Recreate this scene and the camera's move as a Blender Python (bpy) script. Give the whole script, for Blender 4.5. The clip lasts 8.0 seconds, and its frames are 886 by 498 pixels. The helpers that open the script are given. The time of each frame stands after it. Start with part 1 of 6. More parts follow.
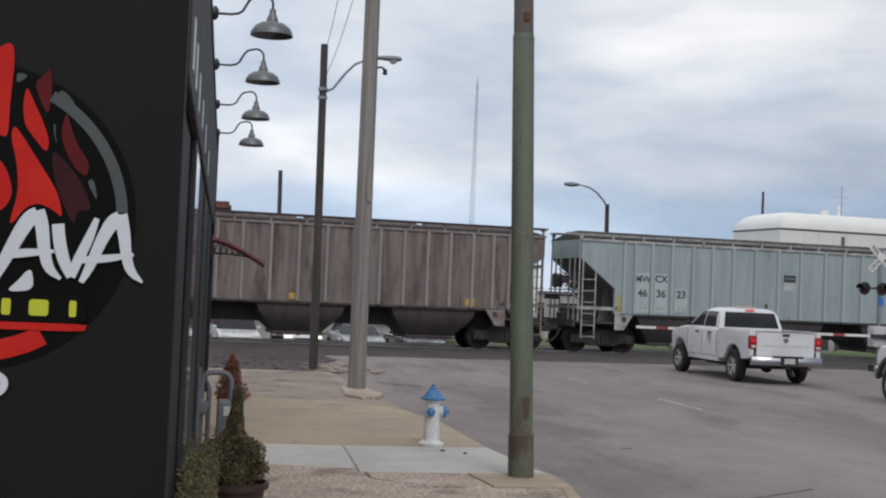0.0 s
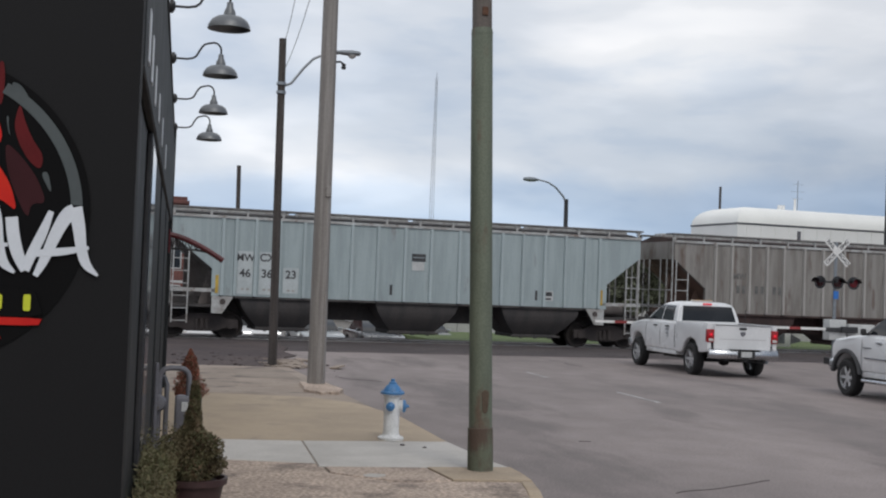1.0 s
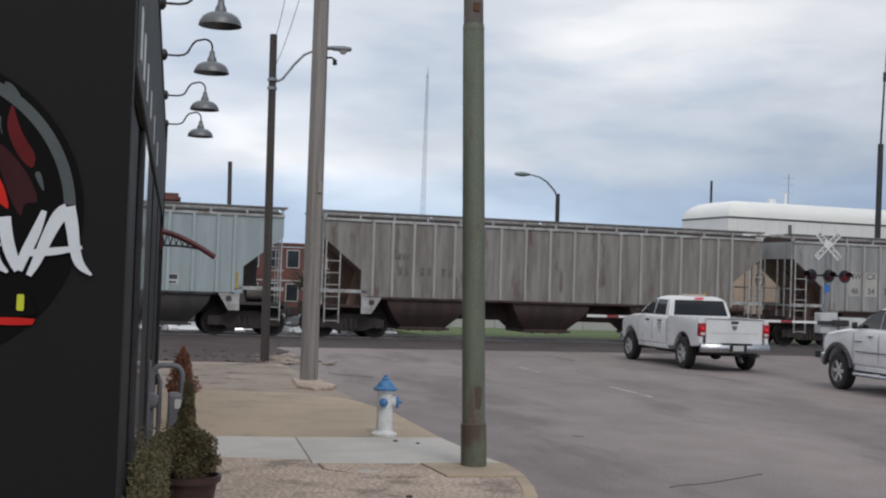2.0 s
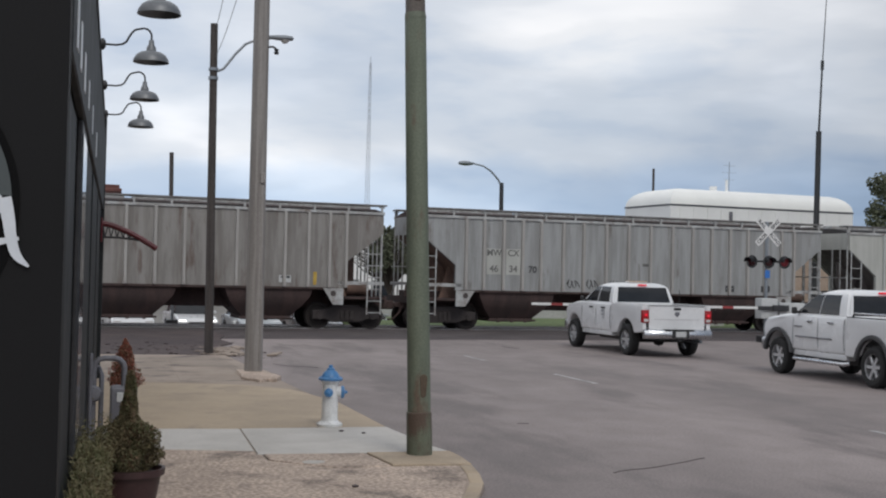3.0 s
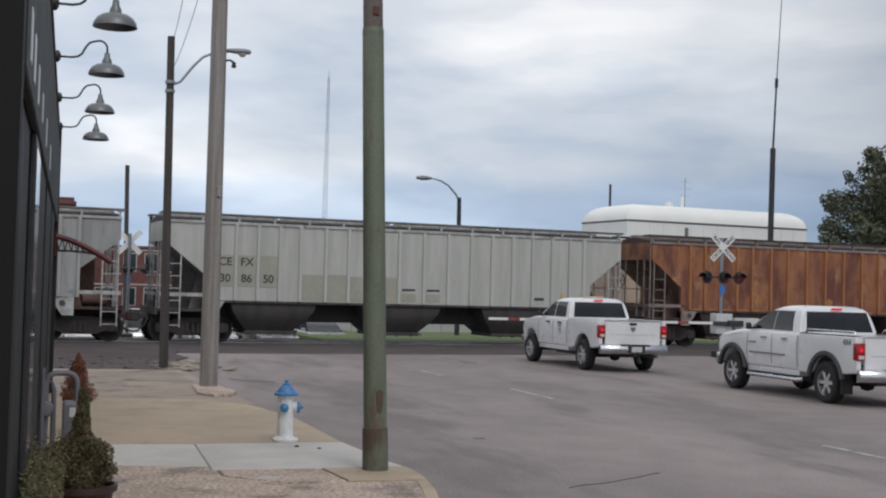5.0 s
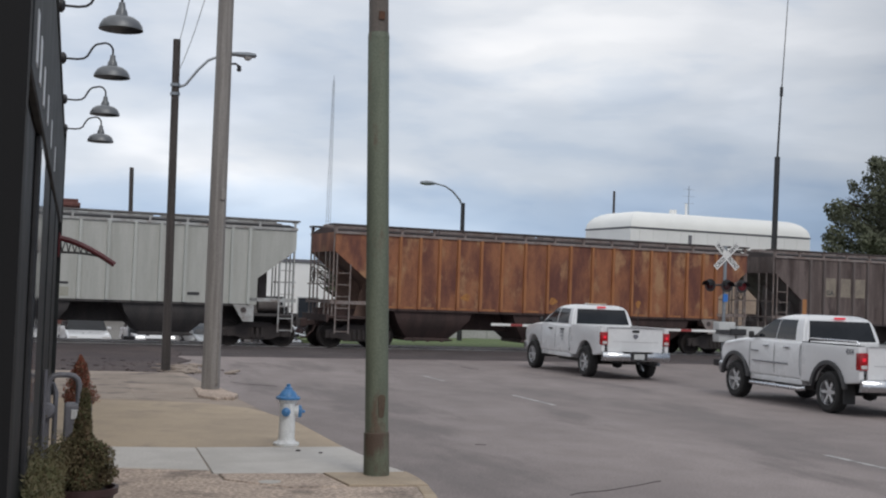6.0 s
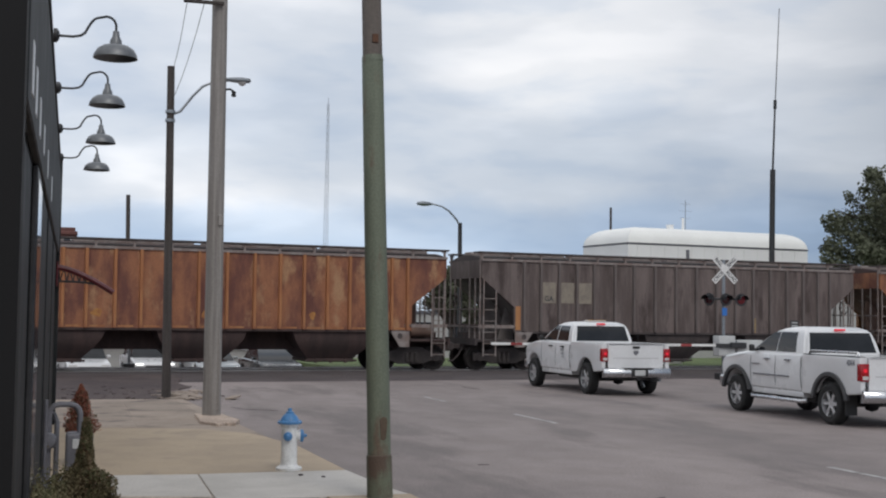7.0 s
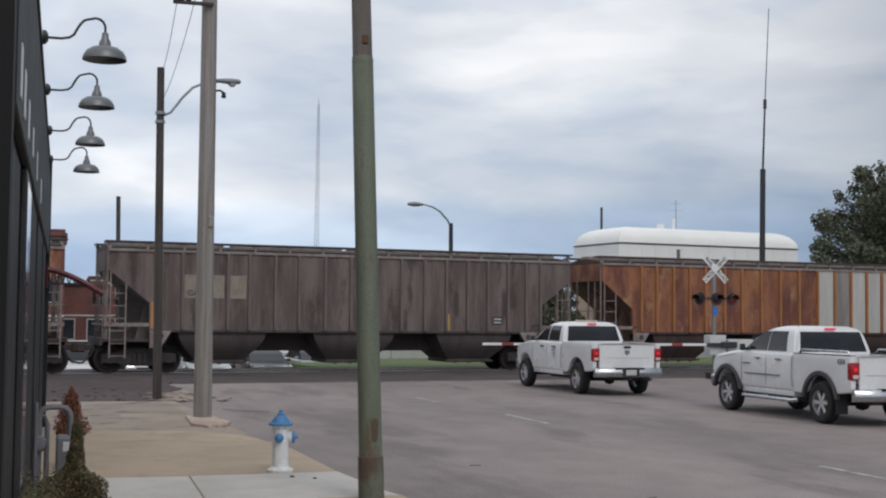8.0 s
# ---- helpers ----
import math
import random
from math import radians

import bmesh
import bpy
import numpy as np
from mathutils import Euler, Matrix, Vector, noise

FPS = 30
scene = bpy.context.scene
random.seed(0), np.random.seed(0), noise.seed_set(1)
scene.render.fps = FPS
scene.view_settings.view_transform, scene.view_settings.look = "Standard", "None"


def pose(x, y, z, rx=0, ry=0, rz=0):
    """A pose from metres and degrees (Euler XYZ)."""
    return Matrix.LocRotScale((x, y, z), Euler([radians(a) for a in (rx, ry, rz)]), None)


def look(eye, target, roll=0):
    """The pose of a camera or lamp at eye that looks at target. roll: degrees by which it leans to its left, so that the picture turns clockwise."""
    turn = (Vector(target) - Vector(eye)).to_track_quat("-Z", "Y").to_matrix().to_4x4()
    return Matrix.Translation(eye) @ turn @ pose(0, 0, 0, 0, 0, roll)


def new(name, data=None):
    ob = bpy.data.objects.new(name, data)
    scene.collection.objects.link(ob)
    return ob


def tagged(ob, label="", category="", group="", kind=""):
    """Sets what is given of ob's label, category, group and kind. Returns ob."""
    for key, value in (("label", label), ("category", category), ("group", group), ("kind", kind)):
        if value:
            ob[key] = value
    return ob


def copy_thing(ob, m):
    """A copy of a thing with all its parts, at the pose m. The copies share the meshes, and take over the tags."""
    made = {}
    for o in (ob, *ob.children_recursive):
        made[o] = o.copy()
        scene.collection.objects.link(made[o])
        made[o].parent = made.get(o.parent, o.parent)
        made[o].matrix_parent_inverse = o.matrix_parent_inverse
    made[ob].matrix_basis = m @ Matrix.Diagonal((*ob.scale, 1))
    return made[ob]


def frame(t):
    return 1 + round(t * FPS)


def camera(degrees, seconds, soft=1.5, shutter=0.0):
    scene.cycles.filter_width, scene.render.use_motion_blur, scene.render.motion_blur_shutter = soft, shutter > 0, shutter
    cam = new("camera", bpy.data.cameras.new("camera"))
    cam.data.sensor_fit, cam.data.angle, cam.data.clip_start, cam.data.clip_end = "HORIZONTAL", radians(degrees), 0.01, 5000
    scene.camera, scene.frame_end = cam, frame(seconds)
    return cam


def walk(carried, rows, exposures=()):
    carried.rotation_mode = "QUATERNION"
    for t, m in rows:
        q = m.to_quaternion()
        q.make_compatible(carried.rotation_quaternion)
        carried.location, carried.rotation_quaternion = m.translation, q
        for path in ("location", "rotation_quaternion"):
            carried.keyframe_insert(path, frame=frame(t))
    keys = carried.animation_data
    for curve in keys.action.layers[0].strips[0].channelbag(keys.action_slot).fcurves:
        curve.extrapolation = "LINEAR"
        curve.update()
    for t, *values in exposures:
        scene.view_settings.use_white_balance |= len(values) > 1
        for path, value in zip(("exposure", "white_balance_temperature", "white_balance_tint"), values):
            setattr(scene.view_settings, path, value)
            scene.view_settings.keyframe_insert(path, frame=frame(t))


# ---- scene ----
cam = camera(39.0, 8.0, soft=2.1)
ROWS = [
    (0.0, 0.001, -0.013, 2.062, 91.871, -2.449, -9.979),
    (0.3, 0.007, -0.013, 2.053, 91.836, -2.630, -10.854),
    (0.5, 0.003, -0.015, 2.050, 91.768, -2.541, -11.021),
    (1.0, 0.009, -0.015, 2.050, 91.733, -2.254, -11.818),
    (1.2, 0.006, -0.016, 2.056, 91.773, -2.283, -12.035),
    (2.3, -0.001, -0.017, 2.061, 91.427, -1.720, -12.420),
    (2.5, 0.001, -0.014, 2.052, 91.389, -1.474, -12.682),
    (2.8, 0.003, -0.015, 2.053, 91.254, -1.439, -13.750),
    (3.0, 0.009, -0.014, 2.053, 91.116, -1.396, -14.713),
    (3.3, 0.019, -0.016, 2.059, 91.023, -1.783, -16.186),
    (3.5, 0.026, -0.012, 2.062, 91.399, -1.868, -17.309),
    (3.8, 0.025, -0.019, 2.061, 91.864, -2.239, -18.716),
    (4.0, 0.031, -0.021, 2.060, 91.887, -2.322, -18.994),
    (4.3, 0.021, -0.022, 2.062, 91.865, -2.200, -18.742),
    (4.5, 0.020, -0.028, 2.065, 91.839, -2.281, -18.126),
    (4.8, 0.013, -0.028, 2.064, 91.821, -1.764, -17.059),
    (5.0, 0.017, -0.023, 2.060, 91.827, -1.569, -16.655),
    (5.2, 0.012, -0.020, 2.063, 91.817, -1.505, -16.495),
    (6.3, 0.018, -0.017, 2.065, 92.120, -2.287, -16.561),
    (6.5, 0.018, -0.018, 2.072, 92.179, -2.180, -16.664),
    (6.6, 0.018, -0.017, 2.072, 92.388, -1.750, -16.631),
    (6.8, 0.010, -0.018, 2.071, 92.820, -1.142, -16.596),
    (7.0, 0.010, -0.020, 2.069, 92.983, -0.833, -16.572),
    (7.2, 0.007, -0.022, 2.067, 92.831, -0.626, -16.501),
    (7.5, 0.002, -0.019, 2.068, 92.851, -0.644, -16.476),
    (7.8, 0.001, -0.016, 2.068, 92.960, -0.496, -16.807),
    (8.0, 0.015, -0.016, 2.076, 93.001, -0.603, -16.971),
]
walk(cam, [(t, pose(x, y, z, rx, ry, rz)) for t, x, y, z, rx, ry, rz in ROWS])

# ---- sky and sun: a broken overcast afternoon ----
SUN_ELEVATION, SUN_ROTATION = radians(47), radians(170)
world = bpy.data.worlds.new("overcast_sky")
scene.world = world
world.use_nodes = True
wn, wl = world.node_tree.nodes, world.node_tree.links
wn.clear()
w_out, w_bg = wn.new("ShaderNodeOutputWorld"), wn.new("ShaderNodeBackground")
w_sky = wn.new("ShaderNodeTexSky")
w_sky.sky_type, w_sky.sun_disc = "NISHITA", False
w_sky.sun_elevation, w_sky.sun_rotation = SUN_ELEVATION, SUN_ROTATION
w_tc = wn.new("ShaderNodeTexCoord")


def world_noise(scale, size, detail, rough, offset=(0, 0, 0), distort=0.0):
    m = wn.new("ShaderNodeMapping")
    m.inputs["Scale"].default_value = scale
    m.inputs["Location"].default_value = offset
    n = wn.new("ShaderNodeTexNoise")
    n.inputs["Scale"].default_value, n.inputs["Detail"].default_value = size, detail
    n.inputs["Roughness"].default_value, n.inputs["Distortion"].default_value = rough, distort
    wl.new(w_tc.outputs["Generated"], m.inputs["Vector"])
    wl.new(m.outputs["Vector"], n.inputs["Vector"])
    return n.outputs["Fac"]


def world_ramp(source, stops):
    r = wn.new("ShaderNodeValToRGB")
    r.color_ramp.interpolation = "EASE"
    while len(r.color_ramp.elements) < len(stops):
        r.color_ramp.elements.new(0.5)
    for e, (p, c) in zip(r.color_ramp.elements, stops):
        e.position, e.color = p, (*c, 1)
    wl.new(source, r.inputs["Fac"])
    return r.outputs["Color"]


def world_mix(fac, a, b, kind="MIX"):
    m = wn.new("ShaderNodeMix")
    m.data_type, m.blend_type = "RGBA", kind
    if isinstance(fac, float):
        m.inputs[0].default_value = fac
    else:
        wl.new(fac, m.inputs[0])
    wl.new(a, m.inputs[6])
    wl.new(b, m.inputs[7])
    return m.outputs[2]


w_split = wn.new("ShaderNodeSeparateXYZ")
wl.new(w_tc.outputs["Generated"], w_split.inputs["Vector"])
banks = world_ramp(world_noise((1, 1, 3.2), 2.3, 5, 0.45, (0.35, 0.2, 0.1), 0.1),
                   [(0.30, (0.43, 0.50, 0.61)), (0.47, (0.65, 0.685, 0.74)), (0.61, (0.92, 0.915, 0.92))])
wisps = world_ramp(world_noise((1, 1, 3.4), 7.5, 6, 0.5, (1.7, 0.4, 0.3), 0.15),
                   [(0.34, (0.84, 0.88, 0.93)), (0.50, (0.98, 0.985, 0.99)), (0.64, (1.07, 1.065, 1.06))])
clouds = world_mix(1.0, banks, wisps, "MULTIPLY")
w_wave = wn.new("ShaderNodeMath")
w_wave.operation = "MULTIPLY_ADD"
w_wave.inputs[1].default_value = 0.085
wl.new(world_noise((1, 1, 1.5), 6.0, 5, 0.5, (4.1, 2.4, 0.6)), w_wave.inputs[0])
wl.new(w_split.outputs["Z"], w_wave.inputs[2])
low = world_ramp(w_wave.outputs["Value"], [(0.03, (0.78, 0.88, 1.0)), (0.095, (0.62, 0.75, 0.93)), (0.118, (0.70, 0.80, 0.94)), (0.142, (0.94, 0.955, 0.985)), (0.175, (0.95, 0.97, 1.0)), (0.24, (1.02, 1.02, 1.025)), (0.34, (1.07, 1.065, 1.06))])
clouds = world_mix(1.0, clouds, low, "MULTIPLY")
east = world_ramp(w_split.outputs["X"], [(0.0, (1.16, 1.15, 1.14)), (0.25, (1.03, 1.03, 1.03)), (0.38, (0.95, 0.96, 0.97)), (0.49, (0.78, 0.805, 0.84)), (0.62, (0.50, 0.535, 0.585))])
clouds = world_mix(1.0, clouds, east, "MULTIPLY")
w_gain = wn.new("ShaderNodeVectorMath")
w_gain.operation = "SCALE"
w_gain.inputs["Scale"].default_value = 0.08
wl.new(w_sky.outputs["Color"], w_gain.inputs[0])
wl.new(world_mix(0.9, w_gain.outputs["Vector"], clouds), w_bg.inputs["Color"])
w_bg.inputs["Strength"].default_value = 1.05
wl.new(w_bg.outputs["Background"], w_out.inputs["Surface"])

sun = new("sun", bpy.data.lights.new("sun", "SUN"))
sun.data.energy, sun.data.angle, sun.data.color = 0.95, radians(20), (1.0, 0.96, 0.9)
sun.matrix_world = look((0, 0, 0), (math.sin(SUN_ROTATION) * -math.cos(SUN_ELEVATION), -math.cos(SUN_ROTATION) * math.cos(SUN_ELEVATION), -math.sin(SUN_ELEVATION)))
sun.location = (-20, -30, 60)
scene.view_settings.exposure = 0.0


# ---- materials ----
def mat(name, col, col2=None, rough=0.6, metal=0.0, scale=1.5, fine=40.0, bump=0.15, depth=0.01, stretch=(1, 1, 1),
        speck=0.12, rnd=0.0, glow=0.0, coat=0.0, patch=None, patch_at=(0.55, 0.65), patch_scale=0.8, patch_stretch=(1, 1, 1), glass=0.0, gloss=0.5, mottle=0.0, mottle_scale=1.5):
    """Paint, stone, wood or metal: large stains between two colours, fine grain and relief; patch: a third colour in blotches."""
    m = bpy.data.materials.new(name)
    m.use_nodes = True
    n, l = m.node_tree.nodes, m.node_tree.links
    b = n["Principled BSDF"]
    tc = n.new("ShaderNodeTexCoord")

    def noise_of(size, detail, st, off):
        mp = n.new("ShaderNodeMapping")
        mp.inputs["Scale"].default_value, mp.inputs["Location"].default_value = st, off
        l.new(tc.outputs["Object"], mp.inputs["Vector"])
        t = n.new("ShaderNodeTexNoise")
        t.inputs["Scale"].default_value, t.inputs["Detail"].default_value, t.inputs["Roughness"].default_value = size, detail, 0.6
        l.new(mp.outputs["Vector"], t.inputs["Vector"])
        return t.outputs["Fac"]

    def mixed(fac, a, c, kind="MIX"):
        x = n.new("ShaderNodeMix")
        x.data_type, x.blend_type = "RGBA", kind
        for sock, v in ((x.inputs[0], fac), (x.inputs[6], a), (x.inputs[7], c)):
            if isinstance(v, (float, int)):
                sock.default_value = v
            elif isinstance(v, tuple):
                sock.default_value = (*v, 1)
            else:
                l.new(v, sock)
        return x.outputs[2]

    def ranged(src, lo, hi, a=0.0, c=1.0):
        r = n.new("ShaderNodeMapRange")
        r.interpolation_type = "SMOOTHSTEP"
        for k, v in enumerate((lo, hi, a, c)):
            r.inputs[k + 1].default_value = v
        l.new(src, r.inputs[0])
        return r.outputs[0]

    big = noise_of(scale, 5, stretch, (3.1, 1.7, 0.4))
    grain = noise_of(fine, 4, (1, 1, 1), (0.2, 5.0, 1.0))
    c = mixed(ranged(big, 0.35, 0.65), col, col2 or tuple(v * 0.8 for v in col))
    if patch:
        c = mixed(ranged(noise_of(patch_scale, 7, patch_stretch, (7.7, 2.2, 3.3)), *patch_at), c, patch)
    if mottle:
        g = ranged(noise_of(mottle_scale, 6, (1, 0.7, 1), (9.1, 4.4, 0.0)), 0.32, 0.68, 1 - mottle, 1 + mottle)
        vm = n.new("ShaderNodeVectorMath")
        vm.operation = "SCALE"
        l.new(c, vm.inputs[0])
        l.new(g, vm.inputs["Scale"])
        c = vm.outputs["Vector"]
    if speck:
        g = ranged(grain, 0.3, 0.7, 1 - speck, 1 + speck)
        vm = n.new("ShaderNodeVectorMath")
        vm.operation = "SCALE"
        l.new(c, vm.inputs[0])
        l.new(g, vm.inputs["Scale"])
        c = vm.outputs["Vector"]
    if rnd:
        oi = n.new("ShaderNodeObjectInfo")
        vm = n.new("ShaderNodeVectorMath")
        vm.operation = "SCALE"
        l.new(c, vm.inputs[0])
        l.new(ranged(oi.outputs["Random"], 0, 1, 1 - rnd, 1 + rnd), vm.inputs["Scale"])
        c = vm.outputs["Vector"]
    l.new(c, b.inputs["Base Color"])
    l.new(ranged(big, 0.2, 0.8, max(rough - 0.08, 0.02), min(rough + 0.08, 1)), b.inputs["Roughness"])
    b.inputs["Metallic"].default_value = metal
    b.inputs["Specular IOR Level"].default_value = gloss
    b.inputs["Coat Weight"].default_value = coat
    b.inputs["Coat Roughness"].default_value = 0.08
    if glass:
        b.inputs["Transmission Weight"].default_value = glass
    if bump:
        bp = n.new("ShaderNodeBump")
        bp.inputs["Strength"].default_value, bp.inputs["Distance"].default_value = bump, depth
        l.new(grain, bp.inputs["Height"])
        l.new(bp.outputs["Normal"], b.inputs["Normal"])
    if glow:
        l.new(c, b.inputs["Emission Color"])
        b.inputs["Emission Strength"].default_value = glow
    return m


ASPHALT = mat("asphalt", (0.186, 0.157, 0.150), (0.258, 0.220, 0.211), rough=0.85, scale=0.2, fine=34, bump=0.35, depth=0.01, stretch=(1.0, 0.4, 1), speck=0.2,
              patch=(0.162, 0.138, 0.133), patch_at=(0.50, 0.62), patch_scale=0.34, patch_stretch=(1.3, 0.35, 1), mottle=0.085, mottle_scale=1.3)
TRACKBED = mat("dark_ballast", (0.058, 0.047, 0.048), (0.085, 0.070, 0.070), rough=0.95, scale=0.7, fine=18, bump=0.8, depth=0.04, speck=0.35)
DIRT = mat("dirt", (0.052, 0.038, 0.039), (0.088, 0.066, 0.063), rough=0.95, scale=0.6, fine=22, bump=0.6, depth=0.03, speck=0.3)
FAR_GROUND = mat("far_ground", (0.16, 0.15, 0.14), (0.20, 0.19, 0.17), rough=0.95, scale=0.05, fine=4, bump=0.2)
GRASS = mat("grass", (0.075, 0.115, 0.035), (0.11, 0.14, 0.05), rough=0.9, scale=0.5, fine=14, bump=0.8, depth=0.05, speck=0.3)
CONCRETE_PALE = mat("pale_concrete", (0.54, 0.51, 0.475), (0.465, 0.438, 0.405), rough=0.85, scale=1.1, fine=60, bump=0.2, depth=0.004, rnd=0.06)
CONCRETE_TAN = mat("tan_concrete", (0.415, 0.328, 0.235), (0.355, 0.284, 0.21), rough=0.88, scale=0.9, fine=60, bump=0.25, depth=0.005, rnd=0.05,
                   patch=(0.27, 0.22, 0.175), patch_at=(0.56, 0.75), patch_scale=1.6)
CONCRETE_GREY = mat("grey_concrete", (0.318, 0.259, 0.212), (0.256, 0.208, 0.171), rough=0.9, scale=0.7, fine=50, bump=0.3, depth=0.006, rnd=0.08,
                    patch=(0.15, 0.12, 0.105), patch_at=(0.52, 0.66), patch_scale=1.2)
AGGREGATE = mat("exposed_aggregate", (0.485, 0.384, 0.312), (0.385, 0.305, 0.25), rough=0.92, scale=1.3, fine=24, bump=0.8, depth=0.014, speck=0.42, patch=(0.24, 0.192, 0.16), patch_at=(0.52, 0.68), patch_scale=1.7)
CHALK = mat("road_line_white", (0.42, 0.41, 0.40), (0.30, 0.29, 0.285), rough=0.8, scale=3, fine=50, patch=(0.2, 0.19, 0.185), patch_at=(0.5, 0.6), patch_scale=5)
BLACK_WALL = mat("black_painted_wall", (0.006, 0.006, 0.0066), (0.009, 0.009, 0.0098), rough=0.75, gloss=0.25, scale=0.9, fine=90, bump=0.08, depth=0.003, speck=0.1)
CHARCOAL = mat("charcoal_frame", (0.019, 0.021, 0.0225), (0.026, 0.0285, 0.030), rough=0.6, gloss=0.15, scale=2, fine=70, bump=0.05)
GREEN_POLE = mat("faded_green_paint", (0.150, 0.172, 0.125), (0.115, 0.132, 0.098), rough=0.65, scale=1.6, fine=45, bump=0.15, stretch=(3, 3, 0.5),
                 patch=(0.125, 0.092, 0.066), patch_at=(0.55, 0.68), patch_scale=2.4, patch_stretch=(1.5, 1.5, 0.6))
RUSTED_GREEN = mat("rust_eaten_green_paint", (0.135, 0.152, 0.108), (0.105, 0.112, 0.082), rough=0.8, scale=1.6, fine=45, bump=0.25, stretch=(3, 3, 0.5), patch=(0.095, 0.066, 0.050), patch_at=(0.51, 0.64), patch_scale=2.4, patch_stretch=(1.5, 1.5, 0.5))
RUST_DARK = mat("dark_rust", (0.085, 0.058, 0.042), (0.11, 0.085, 0.06), rough=0.9, scale=5, fine=50, bump=0.4)
EMBLEM_GREY = mat("faded_door_emblem", (0.30, 0.31, 0.33), (0.36, 0.37, 0.39), rough=0.6, scale=6, fine=60, bump=0.0)
SEAM_GREY = mat("shut_line_grey", (0.42, 0.42, 0.43), (0.38, 0.38, 0.39), rough=0.6, scale=4, fine=60, bump=0.0)
RUST = mat("rust", (0.12, 0.055, 0.03), (0.075, 0.045, 0.032), rough=0.9, scale=4, fine=50, bump=0.4)
OLD_WOOD = mat("weathered_pole_wood", (0.29, 0.272, 0.257), (0.205, 0.188, 0.176), rough=0.9, scale=2.2, fine=30, bump=0.3, depth=0.012, stretch=(6, 6, 0.2), speck=0.08)
DARK_WOOD = mat("dark_pole_wood", (0.070, 0.060, 0.056), (0.05, 0.043, 0.04), rough=0.9, scale=2.2, fine=30, bump=0.5, depth=0.012, stretch=(5, 5, 0.25), speck=0.2)
GALVANISED = mat("galvanised_steel", (0.30, 0.32, 0.34), (0.24, 0.26, 0.28), rough=0.42, metal=0.75, scale=4, fine=60, bump=0.05)
DARK_STEEL = mat("dark_steel", (0.032, 0.033, 0.036), (0.045, 0.045, 0.048), rough=0.5, metal=0.3, scale=4, fine=60, bump=0.05)
RAIL_STEEL = mat("polished_rail_steel", (0.42, 0.40, 0.39), (0.33, 0.30, 0.28), rough=0.35, metal=0.8, scale=4, fine=60, bump=0.05)
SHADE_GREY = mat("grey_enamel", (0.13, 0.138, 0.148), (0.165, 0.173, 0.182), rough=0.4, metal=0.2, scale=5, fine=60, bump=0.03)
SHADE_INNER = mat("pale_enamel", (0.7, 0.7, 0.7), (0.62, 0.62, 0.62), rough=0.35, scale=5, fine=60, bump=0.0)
HYDRANT_WHITE = mat("white_hydrant_paint", (0.78, 0.78, 0.77), (0.68, 0.68, 0.67), rough=0.45, scale=5, fine=50, bump=0.1, patch=(0.5, 0.47, 0.43), patch_at=(0.64, 0.74), patch_scale=5)
HYDRANT_BLUE = mat("blue_hydrant_paint", (0.062, 0.205, 0.43), (0.085, 0.24, 0.48), rough=0.42, scale=6, fine=50, bump=0.1)
WHITE_PAINT = mat("white_car_paint", (0.69, 0.695, 0.705), (0.64, 0.645, 0.655), rough=0.3, scale=1.2, fine=200, bump=0.0, speck=0.0, coat=0.6)
WHITE_FLAT = mat("white_paint", (0.74, 0.74, 0.73), (0.66, 0.66, 0.65), rough=0.6, scale=2, fine=40, bump=0.05)
CAR_GLASS = mat("dark_tinted_glass", (0.014, 0.016, 0.019), (0.020, 0.022, 0.026), rough=0.08, scale=2, fine=10, bump=0.0, speck=0.0, gloss=0.32)
BLACK_PLASTIC = mat("black_plastic", (0.017, 0.017, 0.018), (0.023, 0.023, 0.024), rough=0.6, scale=3, fine=80, bump=0.1)
RUBBER = mat("tyre_rubber", (0.014, 0.014, 0.0145), (0.022, 0.021, 0.021), rough=0.85, scale=5, fine=60, bump=0.2)
CHROME = mat("chrome", (0.56, 0.57, 0.59), (0.48, 0.49, 0.51), rough=0.26, metal=1.0, scale=3, fine=40, bump=0.0, speck=0.03)
ALLOY = mat("alloy_wheel", (0.60, 0.60, 0.61), (0.50, 0.50, 0.51), rough=0.4, metal=0.5, scale=6, fine=40, bump=0.0)
TAIL_RED = mat("tail_light_red", (0.30, 0.008, 0.012), (0.24, 0.006, 0.010), rough=0.2, scale=5, fine=40, bump=0.0, glow=0.04)
BRAKE_RED = mat("lit_brake_light", (0.50, 0.010, 0.022), (0.45, 0.010, 0.020), rough=0.25, scale=5, fine=40, bump=0.0, glow=0.8)
LENS_CLEAR = mat("pale_lens", (0.55, 0.53, 0.52), (0.45, 0.44, 0.43), rough=0.2, scale=5, fine=40, bump=0.0)
AMBER = mat("amber_lens", (0.55, 0.30, 0.10), (0.6, 0.36, 0.14), rough=0.25, scale=5, fine=40, bump=0.0)
HEADLAMP = mat("lit_headlamp", (0.9, 0.9, 0.88), (0.9, 0.9, 0.86), rough=0.2, scale=5, fine=40, bump=0.0, glow=3.0)
SIGNAL_RED = mat("red_signal_lens", (0.035, 0.006, 0.008), (0.028, 0.005, 0.007), rough=0.3, scale=6, fine=30, bump=0.0, glow=0.03)
SIGNAL_LIT = mat("lit_red_signal_lens", (0.14, 0.010, 0.018), (0.11, 0.009, 0.014), rough=0.3, scale=6, fine=30, bump=0.0, glow=0.12)
RED_PAINT = mat("red_reflective_paint", (0.30, 0.045, 0.045), (0.24, 0.04, 0.04), rough=0.6, scale=3, fine=40, bump=0.0)
